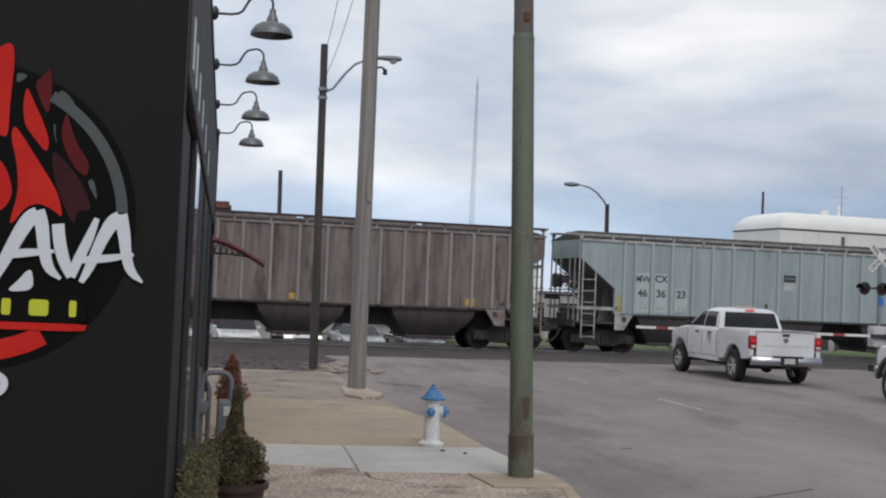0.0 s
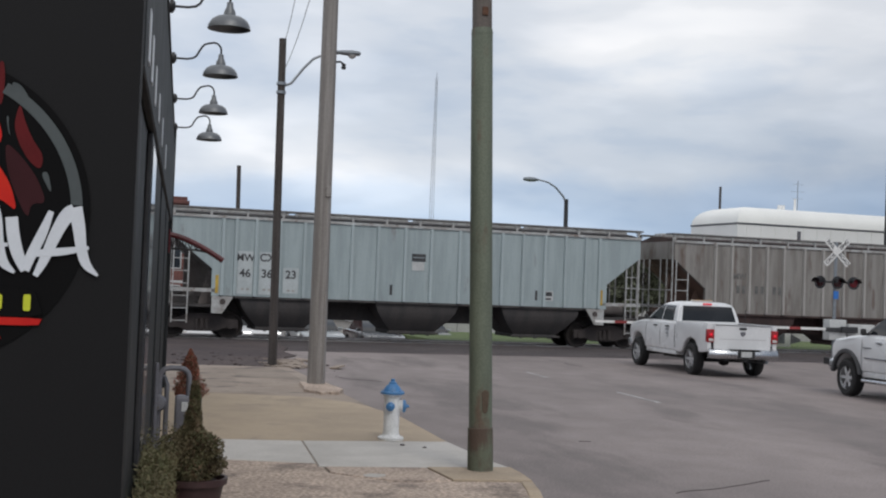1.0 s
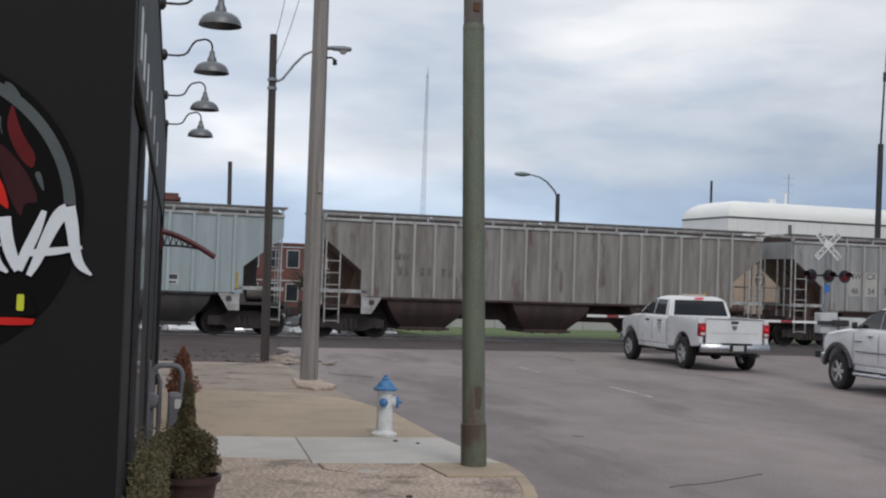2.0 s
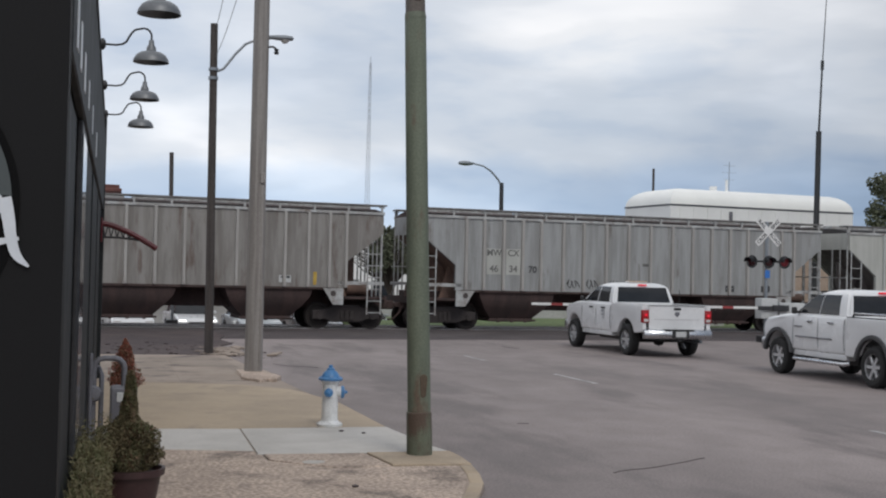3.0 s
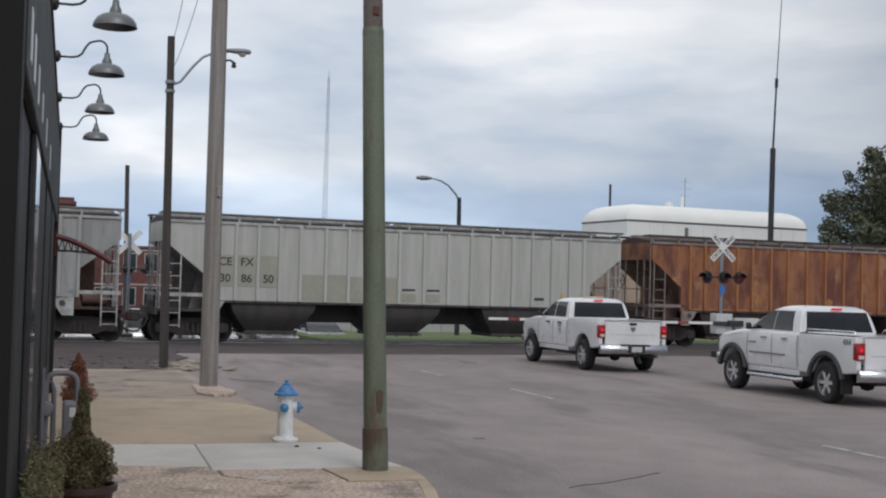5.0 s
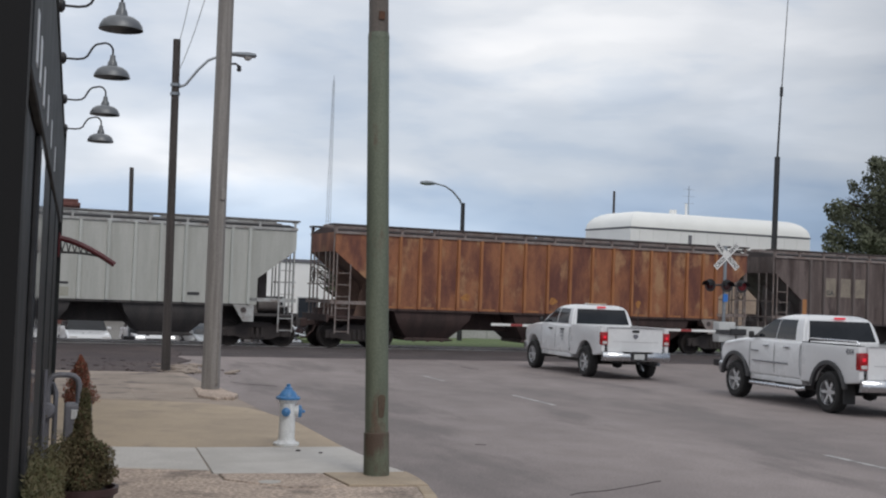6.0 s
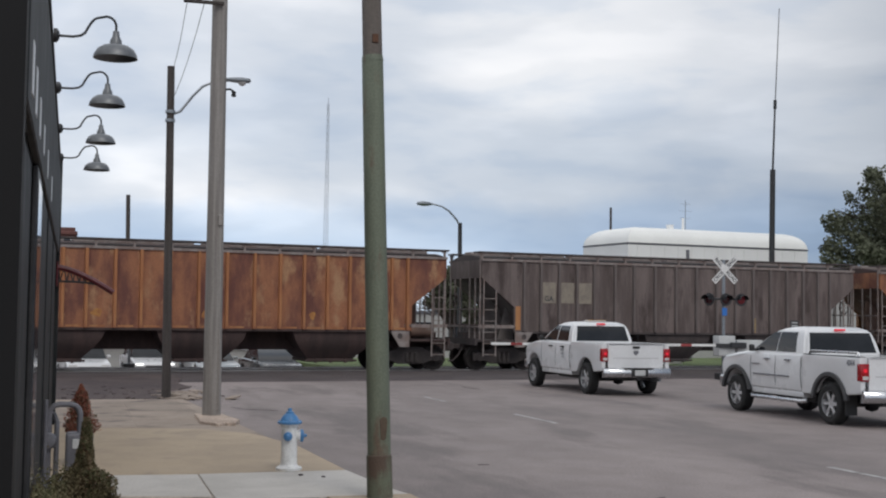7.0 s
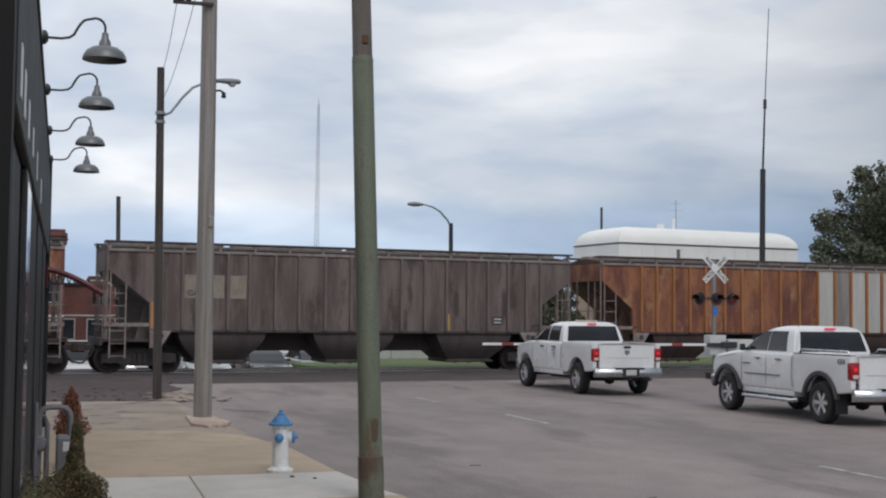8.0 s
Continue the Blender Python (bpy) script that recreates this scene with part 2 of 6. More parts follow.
MAROON = mat("maroon_steel", (0.105, 0.012, 0.018), (0.08, 0.010, 0.015), rough=0.5, scale=3, fine=40, bump=0.05)
SIGN_BLUE = mat("blue_sign", (0.03, 0.16, 0.5), (0.03, 0.14, 0.45), rough=0.5, scale=3, fine=40, bump=0.0)
FLAME_RED = mat("flame_red_print", (0.47, 0.014, 0.013), (0.55, 0.026, 0.014), rough=0.6, gloss=0.15, scale=2.5, fine=90, bump=0.0, speck=0.03)
FLAME_DARK = mat("dark_red_print", (0.115, 0.010, 0.012), (0.085, 0.009, 0.010), rough=0.6, gloss=0.15, scale=2.5, fine=90, bump=0.0, speck=0.03)
FLAME_DIM = mat("dim_maroon_print", (0.045, 0.010, 0.013), (0.035, 0.009, 0.011), rough=0.6, gloss=0.15, scale=2.5, fine=90, bump=0.0, speck=0.03)
RING_GREY = mat("grey_print", (0.085, 0.098, 0.10), (0.07, 0.08, 0.083), rough=0.6, gloss=0.15, scale=2.5, fine=90, bump=0.0, speck=0.03)
LOGO_WHITE = mat("white_print", (0.62, 0.65, 0.69), (0.57, 0.60, 0.64), rough=0.5, scale=2.5, fine=90, bump=0.0, speck=0.03)
TAN_PATCH = mat("tan_patch", (0.26, 0.225, 0.18), (0.21, 0.18, 0.15), rough=0.75, scale=4, fine=40, bump=0.0)
BROWN_POLE = mat("brown_weathered_steel", (0.135, 0.115, 0.10), (0.105, 0.09, 0.08), rough=0.75, scale=2, fine=40, bump=0.2, stretch=(3, 3, 0.5))
LOGO_LIME = mat("lime_print", (0.52, 0.56, 0.02), (0.48, 0.52, 0.02), rough=0.5, scale=2.5, fine=90, bump=0.0, speck=0.03)
LOGO_BLACK = mat("black_print", (0.003, 0.003, 0.0033), (0.004, 0.004, 0.0044), rough=0.75, gloss=0.12, scale=2.5, fine=90, bump=0.0, speck=0.03)
BRICK_RED = mat("red_brick", (0.16, 0.066, 0.056), (0.12, 0.054, 0.048), rough=0.9, scale=0.8, fine=9, bump=0.5, depth=0.02, speck=0.2)
ROOF_WHITE = mat("white_coated_metal_roof", (0.82, 0.82, 0.79), (0.77, 0.77, 0.745), rough=0.5, scale=0.3, fine=10, bump=0.0, speck=0.02)
WALL_WHITE = mat("white_metal_wall", (0.80, 0.80, 0.79), (0.76, 0.76, 0.75), rough=0.6, scale=0.3, fine=10, bump=0.0, speck=0.02)
WALL_GREY = mat("pale_rendered_wall", (0.42, 0.42, 0.41), (0.36, 0.36, 0.35), rough=0.8, scale=0.3, fine=10, bump=0.1)
WINDOW_DARK = mat("window_glass", (0.02, 0.024, 0.03), (0.028, 0.032, 0.04), rough=0.1, gloss=0.35, scale=1, fine=8, bump=0.0, speck=0.0)
BARK = mat("bark", (0.06, 0.048, 0.038), (0.045, 0.036, 0.03), rough=0.95, scale=4, fine=25, bump=0.6, stretch=(4, 4, 0.5))
LEAF_TREE = mat("tree_leaf", (0.118, 0.128, 0.084), (0.09, 0.098, 0.064), rough=0.7, gloss=0.25, scale=0.6, fine=6, bump=0.0, speck=0.25)
LEAF_EVERGREEN = mat("evergreen_leaf", (0.118, 0.118, 0.062), (0.145, 0.118, 0.07), rough=0.8, gloss=0.2, scale=5, fine=30, bump=0.0, speck=0.3)
LEAF_BROWN = mat("browned_evergreen_leaf", (0.15, 0.092, 0.055), (0.10, 0.088, 0.042), rough=0.7, scale=6, fine=30, bump=0.0, speck=0.3)
LEAF_RED = mat("russet_leaf", (0.29, 0.085, 0.052), (0.21, 0.068, 0.044), rough=0.7, scale=5, fine=30, bump=0.0, speck=0.3)
LEAF_GRASS = mat("planter_grass_leaf", (0.14, 0.155, 0.065), (0.20, 0.155, 0.09), rough=0.7, scale=6, fine=30, bump=0.0, speck=0.3)
POT_MAROON = mat("dark_maroon_pot", (0.058, 0.028, 0.028), (0.042, 0.021, 0.021), rough=0.5, scale=4, fine=60, bump=0.1)
SOIL = mat("soil", (0.04, 0.03, 0.024), (0.06, 0.045, 0.035), rough=0.95, scale=8, fine=40, bump=0.5)
METER_GREY = mat("meter_grey", (0.17, 0.17, 0.19), (0.14, 0.14, 0.16), rough=0.5, metal=0.2, scale=4, fine=60, bump=0.05)
SILVER_PAINT = mat("silver_car_paint", (0.42, 0.44, 0.45), (0.38, 0.40, 0.41), rough=0.3, metal=0.5, scale=1, fine=90, bump=0.0, speck=0.0, coat=0.6)
BLACK_PAINT = mat("black_car_paint", (0.012, 0.012, 0.014), (0.015, 0.015, 0.017), rough=0.25, scale=1, fine=90, bump=0.0, speck=0.0, coat=0.6)
ORANGE = mat("orange_plastic", (0.62, 0.14, 0.03), (0.55, 0.12, 0.03), rough=0.5, scale=3, fine=40, bump=0.0)


# ---- mesh helpers ----
def mesh_of(name, bm, material, smooth=True):
    bm.normal_update()
    me = bpy.data.meshes.new(name)
    bm.to_mesh(me)
    bm.free()
    me.materials.append(material)
    if smooth:
        me.polygons.foreach_set("use_smooth", [True] * len(me.polygons))
        me.set_sharp_from_angle(angle=radians(32))
    return me


def part(name, bm, material, parent=None, label="", m=None):
    """One mesh object, from a bmesh or from a mesh that is shared, under a thing or a part."""
    me = bm if isinstance(bm, bpy.types.Mesh) else mesh_of(name, bm, material)
    ob = new(name, me)
    if parent:
        ob.parent = parent
    if m is not None:
        ob.matrix_basis = m
    if label:
        ob["label"] = label
    return ob


def thing(name, m, label, category, group=""):
    ob = new(name)
    ob.empty_display_size = 0.2
    ob.matrix_basis = m
    return tagged(ob, label, category, group)


def box(bm, x0, x1, y0, y1, z0, z1, bevel=0.0, seg=1, m=None):
    v = [bm.verts.new((x, y, z)) for x in (x0, x1) for y in (y0, y1) for z in (z0, z1)]
    fs = [bm.faces.new([v[i] for i in f]) for f in ((0, 1, 3, 2), (4, 6, 7, 5), (0, 4, 5, 1), (2, 3, 7, 6), (0, 2, 6, 4), (1, 5, 7, 3))]
    if m is not None:
        bmesh.ops.transform(bm, matrix=m, verts=v)
    if bevel:
        bmesh.ops.bevel(bm, geom=list({e for f in fs for e in f.edges}), offset=bevel, segments=seg, affect="EDGES", profile=0.5)
    return bm


def loft(bm, rings, close=True):
    vv = [[bm.verts.new(p) for p in r] for r in rings]
    n = len(vv[0])
    for a, b in zip(vv, vv[1:]):
        for k in range(n):
            bm.faces.new((a[k], a[(k + 1) % n], b[(k + 1) % n], b[k]))
    if close:
        bm.faces.new(vv[0][::-1])
        bm.faces.new(vv[-1])
    bmesh.ops.recalc_face_normals(bm, faces=bm.faces)
    return bm


def prism(bm, poly, a, b, axis="y", bevel=0.0, seg=2):
    """A polygon drawn in the two other axes and drawn out from a to b along axis."""
    def p(u, w, k):
        return {"y": (u, k, w), "x": (k, u, w), "z": (u, w, k)}[axis]
    lo, hi = ([bm.verts.new(p(u, w, k)) for u, w in poly] for k in (a, b))
    n = len(poly)
    fs = [bm.faces.new(lo), bm.faces.new(hi[::-1])]
    fs += [bm.faces.new((lo[i], hi[i], hi[(i + 1) % n], lo[(i + 1) % n])) for i in range(n)]
    bmesh.ops.recalc_face_normals(bm, faces=fs)
    if bevel:
        bmesh.ops.bevel(bm, geom=list(fs[0].edges) + list(fs[1].edges), offset=bevel, segments=seg, affect="EDGES", profile=0.5)
    return bm


def tube(bm, pts, r, n=8, cap=True):
    """A round bar along a line of points; r is one radius or one for each point."""
    pts = [Vector(p) for p in pts]
    rs = r if isinstance(r, (list, tuple)) else [r] * len(pts)
    rings = []
    side = None
    for i, p in enumerate(pts):
        d = (pts[min(i + 1, len(pts) - 1)] - pts[max(i - 1, 0)]).normalized()
        if side is None:
            side = d.orthogonal().normalized()
        side = (side - d * side.dot(d)).normalized()
        up = d.cross(side)
        rings.append([bm.verts.new(p + (side * math.cos(a) + up * math.sin(a)) * rs[i]) for a in (2 * math.pi * k / n for k in range(n))])
    for a, b in zip(rings, rings[1:]):
        for k in range(n):
            bm.faces.new((a[k], a[(k + 1) % n], b[(k + 1) % n], b[k]))
    if cap:
        bm.faces.new(rings[0][::-1])
        bm.faces.new(rings[-1])
    return bm


def lathe(bm, profile, n=20, m=None):
    """A turned shape: (radius, height) pairs round the z axis."""
    rings, made = [], []
    for r, z in profile:
        if r < 1e-5:
            ring = [bm.verts.new((0, 0, z))]
        else:
            ring = [bm.verts.new((r * math.cos(2 * math.pi * k / n), r * math.sin(2 * math.pi * k / n), z)) for k in range(n)]
        rings.append(ring)
        made += ring
    for a, b in zip(rings, rings[1:]):
        for k in range(n):
            j = (k + 1) % n
            if len(a) == 1 and len(b) > 1:
                bm.faces.new((a[0], b[j], b[k]))
            elif len(b) == 1 and len(a) > 1:
                bm.faces.new((a[k], a[j], b[0]))
            elif len(a) > 1:
                bm.faces.new((a[k], a[j], b[j], b[k]))
    if m is not None:
        bmesh.ops.transform(bm, matrix=m, verts=made)
    return bm


def B():
    return bmesh.new()


def arc(cx, cz, r, a0, a1, n):
    return [(cx + r * math.cos(radians(a0 + (a1 - a0) * k / n)), cz + r * math.sin(radians(a0 + (a1 - a0) * k / n))) for k in range(n + 1)]


def letters(words, size, material, parent, m, name="lettering", label=""):
    """Words in the built-in font as a thin mesh, drawn in x and z."""
    cu = bpy.data.curves.new("lettering", "FONT")
    cu.body, cu.size, cu.extrude, cu.align_x, cu.align_y = words, size, 0.002, "CENTER", "CENTER"
    cu.offset = 0.022 * size
    ob = bpy.data.objects.new("lettering", cu)
    scene.collection.objects.link(ob)
    me = bpy.data.meshes.new_from_object(ob.evaluated_get(bpy.context.evaluated_depsgraph_get()))
    bpy.data.objects.remove(ob)
    me.materials.clear()
    me.materials.append(material)
    return part(name, me, material, parent, label, m @ pose(0, 0, 0, 90, 0, 0))


# ---- ground, road, pavement ----
TRACK_ANGLE = 6.0
TRACK = pose(10, 44.65, 0, 0, 0, TRACK_ANGLE)     # x runs along the track, the origin lies on its centre line


def sheet(name, poly, z0, z1, material, label, bevel=0.0):
    ob = part(name, prism(B(), poly, z0, z1, "z", bevel=bevel, seg=1), material)
    return tagged(ob, label, name.replace("_", " "), kind="structure")


LOW = -1.0     # level of the yard beyond the track
sheet("ground", [(-1500, -1500), (1500, -1500), (1500, 3000), (-1500, 3000)], -1.6, LOW - 0.06, FAR_GROUND, "grey-brown flat ground reaching the horizon")
sheet("road", [(-60, -60), (120, -60), (120, 52.6), (-60, 33.7)], -1.3, 0.0, ASPHALT, "worn grey asphalt road with faint darker streaks")
sheet("track_bed", [(-60, 30.2), (-60, 39.9), (120, 58.8), (120, 49.0)], -1.3, 0.006, TRACKBED, "dark ballast and tar strip under the rails")
sheet("far_road", [(-40, 44.0), (-40, 66), (90, 74), (90, 57.6)], -1.4, LOW, ASPHALT, "grey asphalt yard beyond the railway track")


def bank(name, x0, x1, run, low, material, label):
    """Ground that falls from the track bed to the yard beyond."""
    a, b = (44.65 + math.tan(radians(TRACK_ANGLE)) * (x - 10) + 2.66 for x in (x0, x1))
    bm = B()
    top = [bm.verts.new(v) for v in ((x0, a, 0.004), (x1, b, 0.004), (x1, b + run, low), (x0, a + run, low))]
    bot = [bm.verts.new(v) for v in ((x0, a, LOW - 0.2), (x1, b, LOW - 0.2), (x1, b + run, LOW - 0.2), (x0, a + run, LOW - 0.2))]
    bm.faces.new(top)
    bm.faces.new(bot[::-1])
    for i in range(4):
        bm.faces.new((top[i], bot[i], bot[(i + 1) % 4], top[(i + 1) % 4]))
    tagged(part(name, bm, material), label, name, kind="structure")


bank("ramp", -40, 9.6, 6.0, LOW + 0.008, ASPHALT, "asphalt ramp that falls from the track to the yard")
bank("verge", 9.61, 90, 16.0, -0.25, GRASS, "sloping strip of mown green grass beyond the track")
sheet("dirt_verge", [(-3.0, 29.0), (-1.0, 28.8), (0.6, 28.9), (1.4, 29.3), (2.0, 29.45), (2.5, 29.9), (2.55, 31.0), (2.95, 31.6), (2.7, 33.0), (3.15, 34.2), (2.95, 36.0), (3.25, 38.0), (3.1, 40.6), (-3.0, 40.0)], -0.2, 0.035, DIRT, "dark bare dirt and crumbled asphalt by the track", 0.012)

bm = B()
rng = random.Random(5)
for k in range(320):
    x, y = rng.uniform(-0.4, 3.6), rng.uniform(28.2, 34.5)
    if rng.random() < abs(y - 29.6) / 7:
        continue
    r = 0.01 + 0.045 * rng.random() ** 3
    box(bm, -r, r, -r * rng.uniform(0.5, 1.2), r * 0.8, 0, r * 0.45, 0, 1, pose(x, y, 0.032, rng.uniform(-14, 14), rng.uniform(-14, 14), rng.uniform(0, 180)))
tagged(part("rubble", bm, DIRT), "broken chunks of asphalt and dirt on bare ground", "rubble", kind="stuff")
bm = B()
for k in range(60):
    x, y = rng.gauss(2.65, 0.28), rng.gauss(30.7, 0.75)
    r = rng.uniform(0.03, 0.12)
    box(bm, -r * 1.6, r * 1.6, -r * rng.uniform(0.5, 1.2), r * 0.8, 0, r * 0.3, 0, 1, pose(x, y, 0.03, rng.uniform(-6, 6), rng.uniform(-6, 6), rng.uniform(0, 180)))
tagged(part("concrete_crumbs", bm, CONCRETE_GREY), "pale flat crumbs of broken concrete near dark pole", "rubble", kind="stuff")

for off in (-0.7175, 0.7175):
    bm = B()
    prism(bm, [(-0.07, -0.12), (0.07, -0.12), (0.07, -0.1), (0.012, -0.085), (0.012, -0.03), (0.036, -0.018), (0.036, 0.012), (-0.036, 0.012), (-0.036, -0.018), (-0.012, -0.03), (-0.012, -0.085), (-0.07, -0.1)], -90, 90, "x")
    ob = part("rail", bm, RAIL_STEEL, None, "", TRACK @ pose(0, off, 0.028))
    tagged(ob, "worn steel rail set flush into the crossing", "rail", "rails of the track", "structure")

# pavement of slabs: each slab is a piece of its own on the bed below
Z_WALK = 0.08
# worn outer edge, which rounds back before the green pole
EDGE = [(2.42, 8.8), (2.74, 9.6), (3.0, 10.2), (3.28, 10.9), (3.46, 11.4), (3.58, 11.95), (3.66, 12.5), (3.69, 13.0), (3.67, 13.4), (3.58, 13.9), (3.42, 15.9), (3.34, 18.6)]
pavement = sheet("pavement", [(-6, -20), (2.4, -20)] + EDGE + [(3.1, 19.9), (2.5, 28.9), (-6, 28.9)], -0.25, Z_WALK - 0.012, CONCRETE_GREY, "raised pavement of worn concrete slabs along the street")


def slab(poly, material, z=Z_WALK, label=""):
    return part("slab", prism(B(), poly, -0.02, z, "z", bevel=0.008, seg=1), material, pavement, label)


slab([(-0.22, 13.93), (0.5, 13.92), (1.53, 13.68), (1.555, 15.55), (-0.22, 15.68)], CONCRETE_PALE)
slab([(1.542, 13.42), (3.12, 13.42), (3.66, 13.44), (3.57, 13.9), (3.42, 15.63), (1.567, 15.55)], CONCRETE_PALE, Z_WALK + 0.002)
slab([(-0.22, 15.70), (1.57, 15.57), (3.42, 15.66), (3.33, 18.5), (3.08, 19.85), (2.9, 20.6), (2.2, 21.45), (1.2, 21.72), (-0.22, 22.0)], CONCRETE_TAN)
slab([(2.82, 12.52), (3.65, 12.5), (3.68, 13.0), (3.66, 13.42), (3.14, 13.39), (2.72, 13.39)], CONCRETE_TAN, Z_WALK + 0.01)
slab([(1.62, 13.0), (2.0, 12.62), (2.24, 12.46), (2.80, 12.5), (2.70, 13.37), (1.60, 13.39)], AGGREGATE, Z_WALK + 0.003)
for y0, y1 in ((22.04, 23.6), (23.62, 25.6), (25.62, 28.6)):
    for x0, x1 in ((-0.22, 1.15), (1.165, 2.72)):
        s = 0.16 * (x0 > 0)
        slab([(x0, y0 - 0.1 * x0), (min(x1, 2.75 - 0.05 * (y0 - 20)), y0 - 0.1 * x1), (min(x1, 2.75 - 0.05 * (y1 - 20)), y1 - 0.1 * x1 - 0.02), (x0, y1 - 0.1 * x0 - 0.02)], CONCRETE_GREY, Z_WALK - 0.004 - s * 0.02)
slab([(-0.22, -5), (2.26, -5), (2.28, 8.85), (2.60, 9.66), (2.86, 10.26), (3.14, 10.96), (3.32, 11.46), (3.44, 12.0), (3.50, 12.46), (2.80, 12.47), (2.2, 12.42), (1.6, 12.96), (1.58, 13.40), (1.532, 13.40), (1.52, 13.64), (0.5, 13.88), (-0.22, 13.90)], AGGREGATE, Z_WALK - 0.003)
# worn kerb strip round the bend
for (xa, ya), (xb, yb) in zip(EDGE[:6], EDGE[1:7]):
    part("kerb_stone", prism(B(), [(xa - 0.13, ya + 0.062), (xa - 0.004, ya + 0.004), (xb - 0.004, yb - 0.004), (xb - 0.13, yb + 0.05)], -0.1, Z_WALK - 0.002, "z", bevel=0.015, seg=2), CONCRETE_TAN, pavement)
# pad round the timber pole
part("pole_pad", prism(B(), [(2.29, 23.0), (2.25, 22.5), (2.37, 22.3), (2.52, 21.95), (2.66, 22.15), (2.84, 22.1), (2.9, 22.4), (3.0, 22.8), (2.92, 23.3), (2.84, 24.1), (2.32, 24.2)], -0.05, 0.125, "z", bevel=0.03, seg=2), AGGREGATE, pavement, "cracked concrete pad")

bm = B()
for x, y0, y1, w in ((10.35, 13.4, 15.4, 0.055), (9.05, 22.6, 24.8, 0.05), (8.6, 28.6, 30.3, 0.05), (10.9, 8.0, 10.5, 0.055)):
    prism(bm, [(x - w, y0), (x + w, y0), (x + w - 0.05 * (y1 - y0) / 2, y1), (x - w - 0.05 * (y1 - y0) / 2, y1)], 0.0, 0.004, "z")
tagged(part("lane_marking", bm, CHALK), "worn white dashes painted on the road", "road marking", kind="structure")
bm = B()
rng = random.Random(2)
for x, y, n, a in ((5.0, 12.2, 12, 14), (5.3, 16.5, 2, 0), (4.3, 26, 10, 110), (11, 33, 10, 100)):
    pts = []
    for k in range(n):
        a += rng.uniform(-14, 14)
        x, y = x + 0.16 * math.cos(radians(a)), y + 0.16 * math.sin(radians(a))
        pts.append((x, y, 0.002))
    tube(bm, pts, [0.007] * len(pts), 4)
tagged(part("road_crack", bm, TRACKBED), "dark crooked cracks sealed with tar in the asphalt", "road crack", kind="structure")


# ---- black building: near logo wall and long facade ----
wall_south = tagged(part("wall_south", prism(B(), [(-6, 5.2), (-0.19, 5.2), (-0.19, 5.42), (-6, 5.42)], -0.1, 4.8, "z", bevel=0.02), BLACK_WALL), "near black painted wall that carries a large printed flame emblem", "wall", kind="structure")
FX = -0.24
facade = tagged(part("wall_east", prism(B(), [(-6, 5.42), (FX - 0.02, 5.42), (FX - 0.02, 23.0), (-6, 23.0)], -0.1, 4.74, "z"), CHARCOAL), "long charcoal facade with a sign fascia above dark windows", "wall", kind="structure")
part("fascia", box(B(), FX - 0.02, FX + 0.035, 6.0, 22.9, 3.03, 4.3, 0.01), CHARCOAL, facade, "dark sign fascia board")
part("cornice", box(B(), FX - 0.10, FX + 0.012, 5.5, 23.04, 4.742, 4.80, 0.01), CHARCOAL, facade)
part("corner_trim", box(B(), FX - 0.02, FX + 0.05, 22.7, 23.03, 0.05, 4.738, 0.01), CHARCOAL, facade)
for y0, y1 in ((8.75, 9.75),):
    w = part("window_frame", box(B(), FX - 0.02, FX + 0.02, y0 - 0.08, y1 + 0.08, 0.75, 3.02, 0.01), DARK_STEEL, facade)
    part("pane", box(B(), FX + 0.021, FX + 0.026, y0, y1, 0.85, 2.94), WINDOW_DARK, w, "dark reflecting shop window pane")
for y0, y1 in ((10.3, 12.6), (13.4, 16.6), (17.4, 20.4)):
    part("wall_panel", box(B(), FX - 0.02, FX + 0.012, y0, y1, 0.4, 3.0, 0.008), CHARCOAL, facade)
# pale raised sign strokes on the fascia, too slanted to read
rng = random.Random(8)
for y in (6.5, 7.15, 8.05, 9.25, 10.8, 13.0):
    part("sign_stroke", box(B(), FX + 0.034, FX + 0.041, y, y + 0.17, 3.15 + rng.uniform(-0.02, 0.02), 3.38 + rng.uniform(-0.02, 0.03)), LOGO_WHITE, facade)


def flame(pts, material, z=0.0, name="flame"):
    """A printed, softly curved patch on the near wall; points in x and z, smoothed."""
    p = [Vector((a, b)) for a, b in pts]
    for _ in range(2):
        p = [q for a, b in zip(p, p[1:] + p[:1]) for q in (a * 0.78 + b * 0.22, a * 0.22 + b * 0.78)]
    return part(name, prism(B(), [(v.x, v.y) for v in p], 5.2 - 0.004 - z, 5.2 - 0.0005, "y"), material, emblem)


def bars(rows, material, z, name):
    for k, pts in enumerate(rows):
        p = [Vector(v) for v in pts]
        p = [q for a, b in zip(p, p[1:] + p[:1]) for q in (a * 0.88 + b * 0.12, a * 0.12 + b * 0.88)]
        part(name, prism(B(), [tuple(v) for v in p], 5.2 - 0.004 - z - 0.0006 * k, 5.2 - 0.0005, "y"), material, emblem)


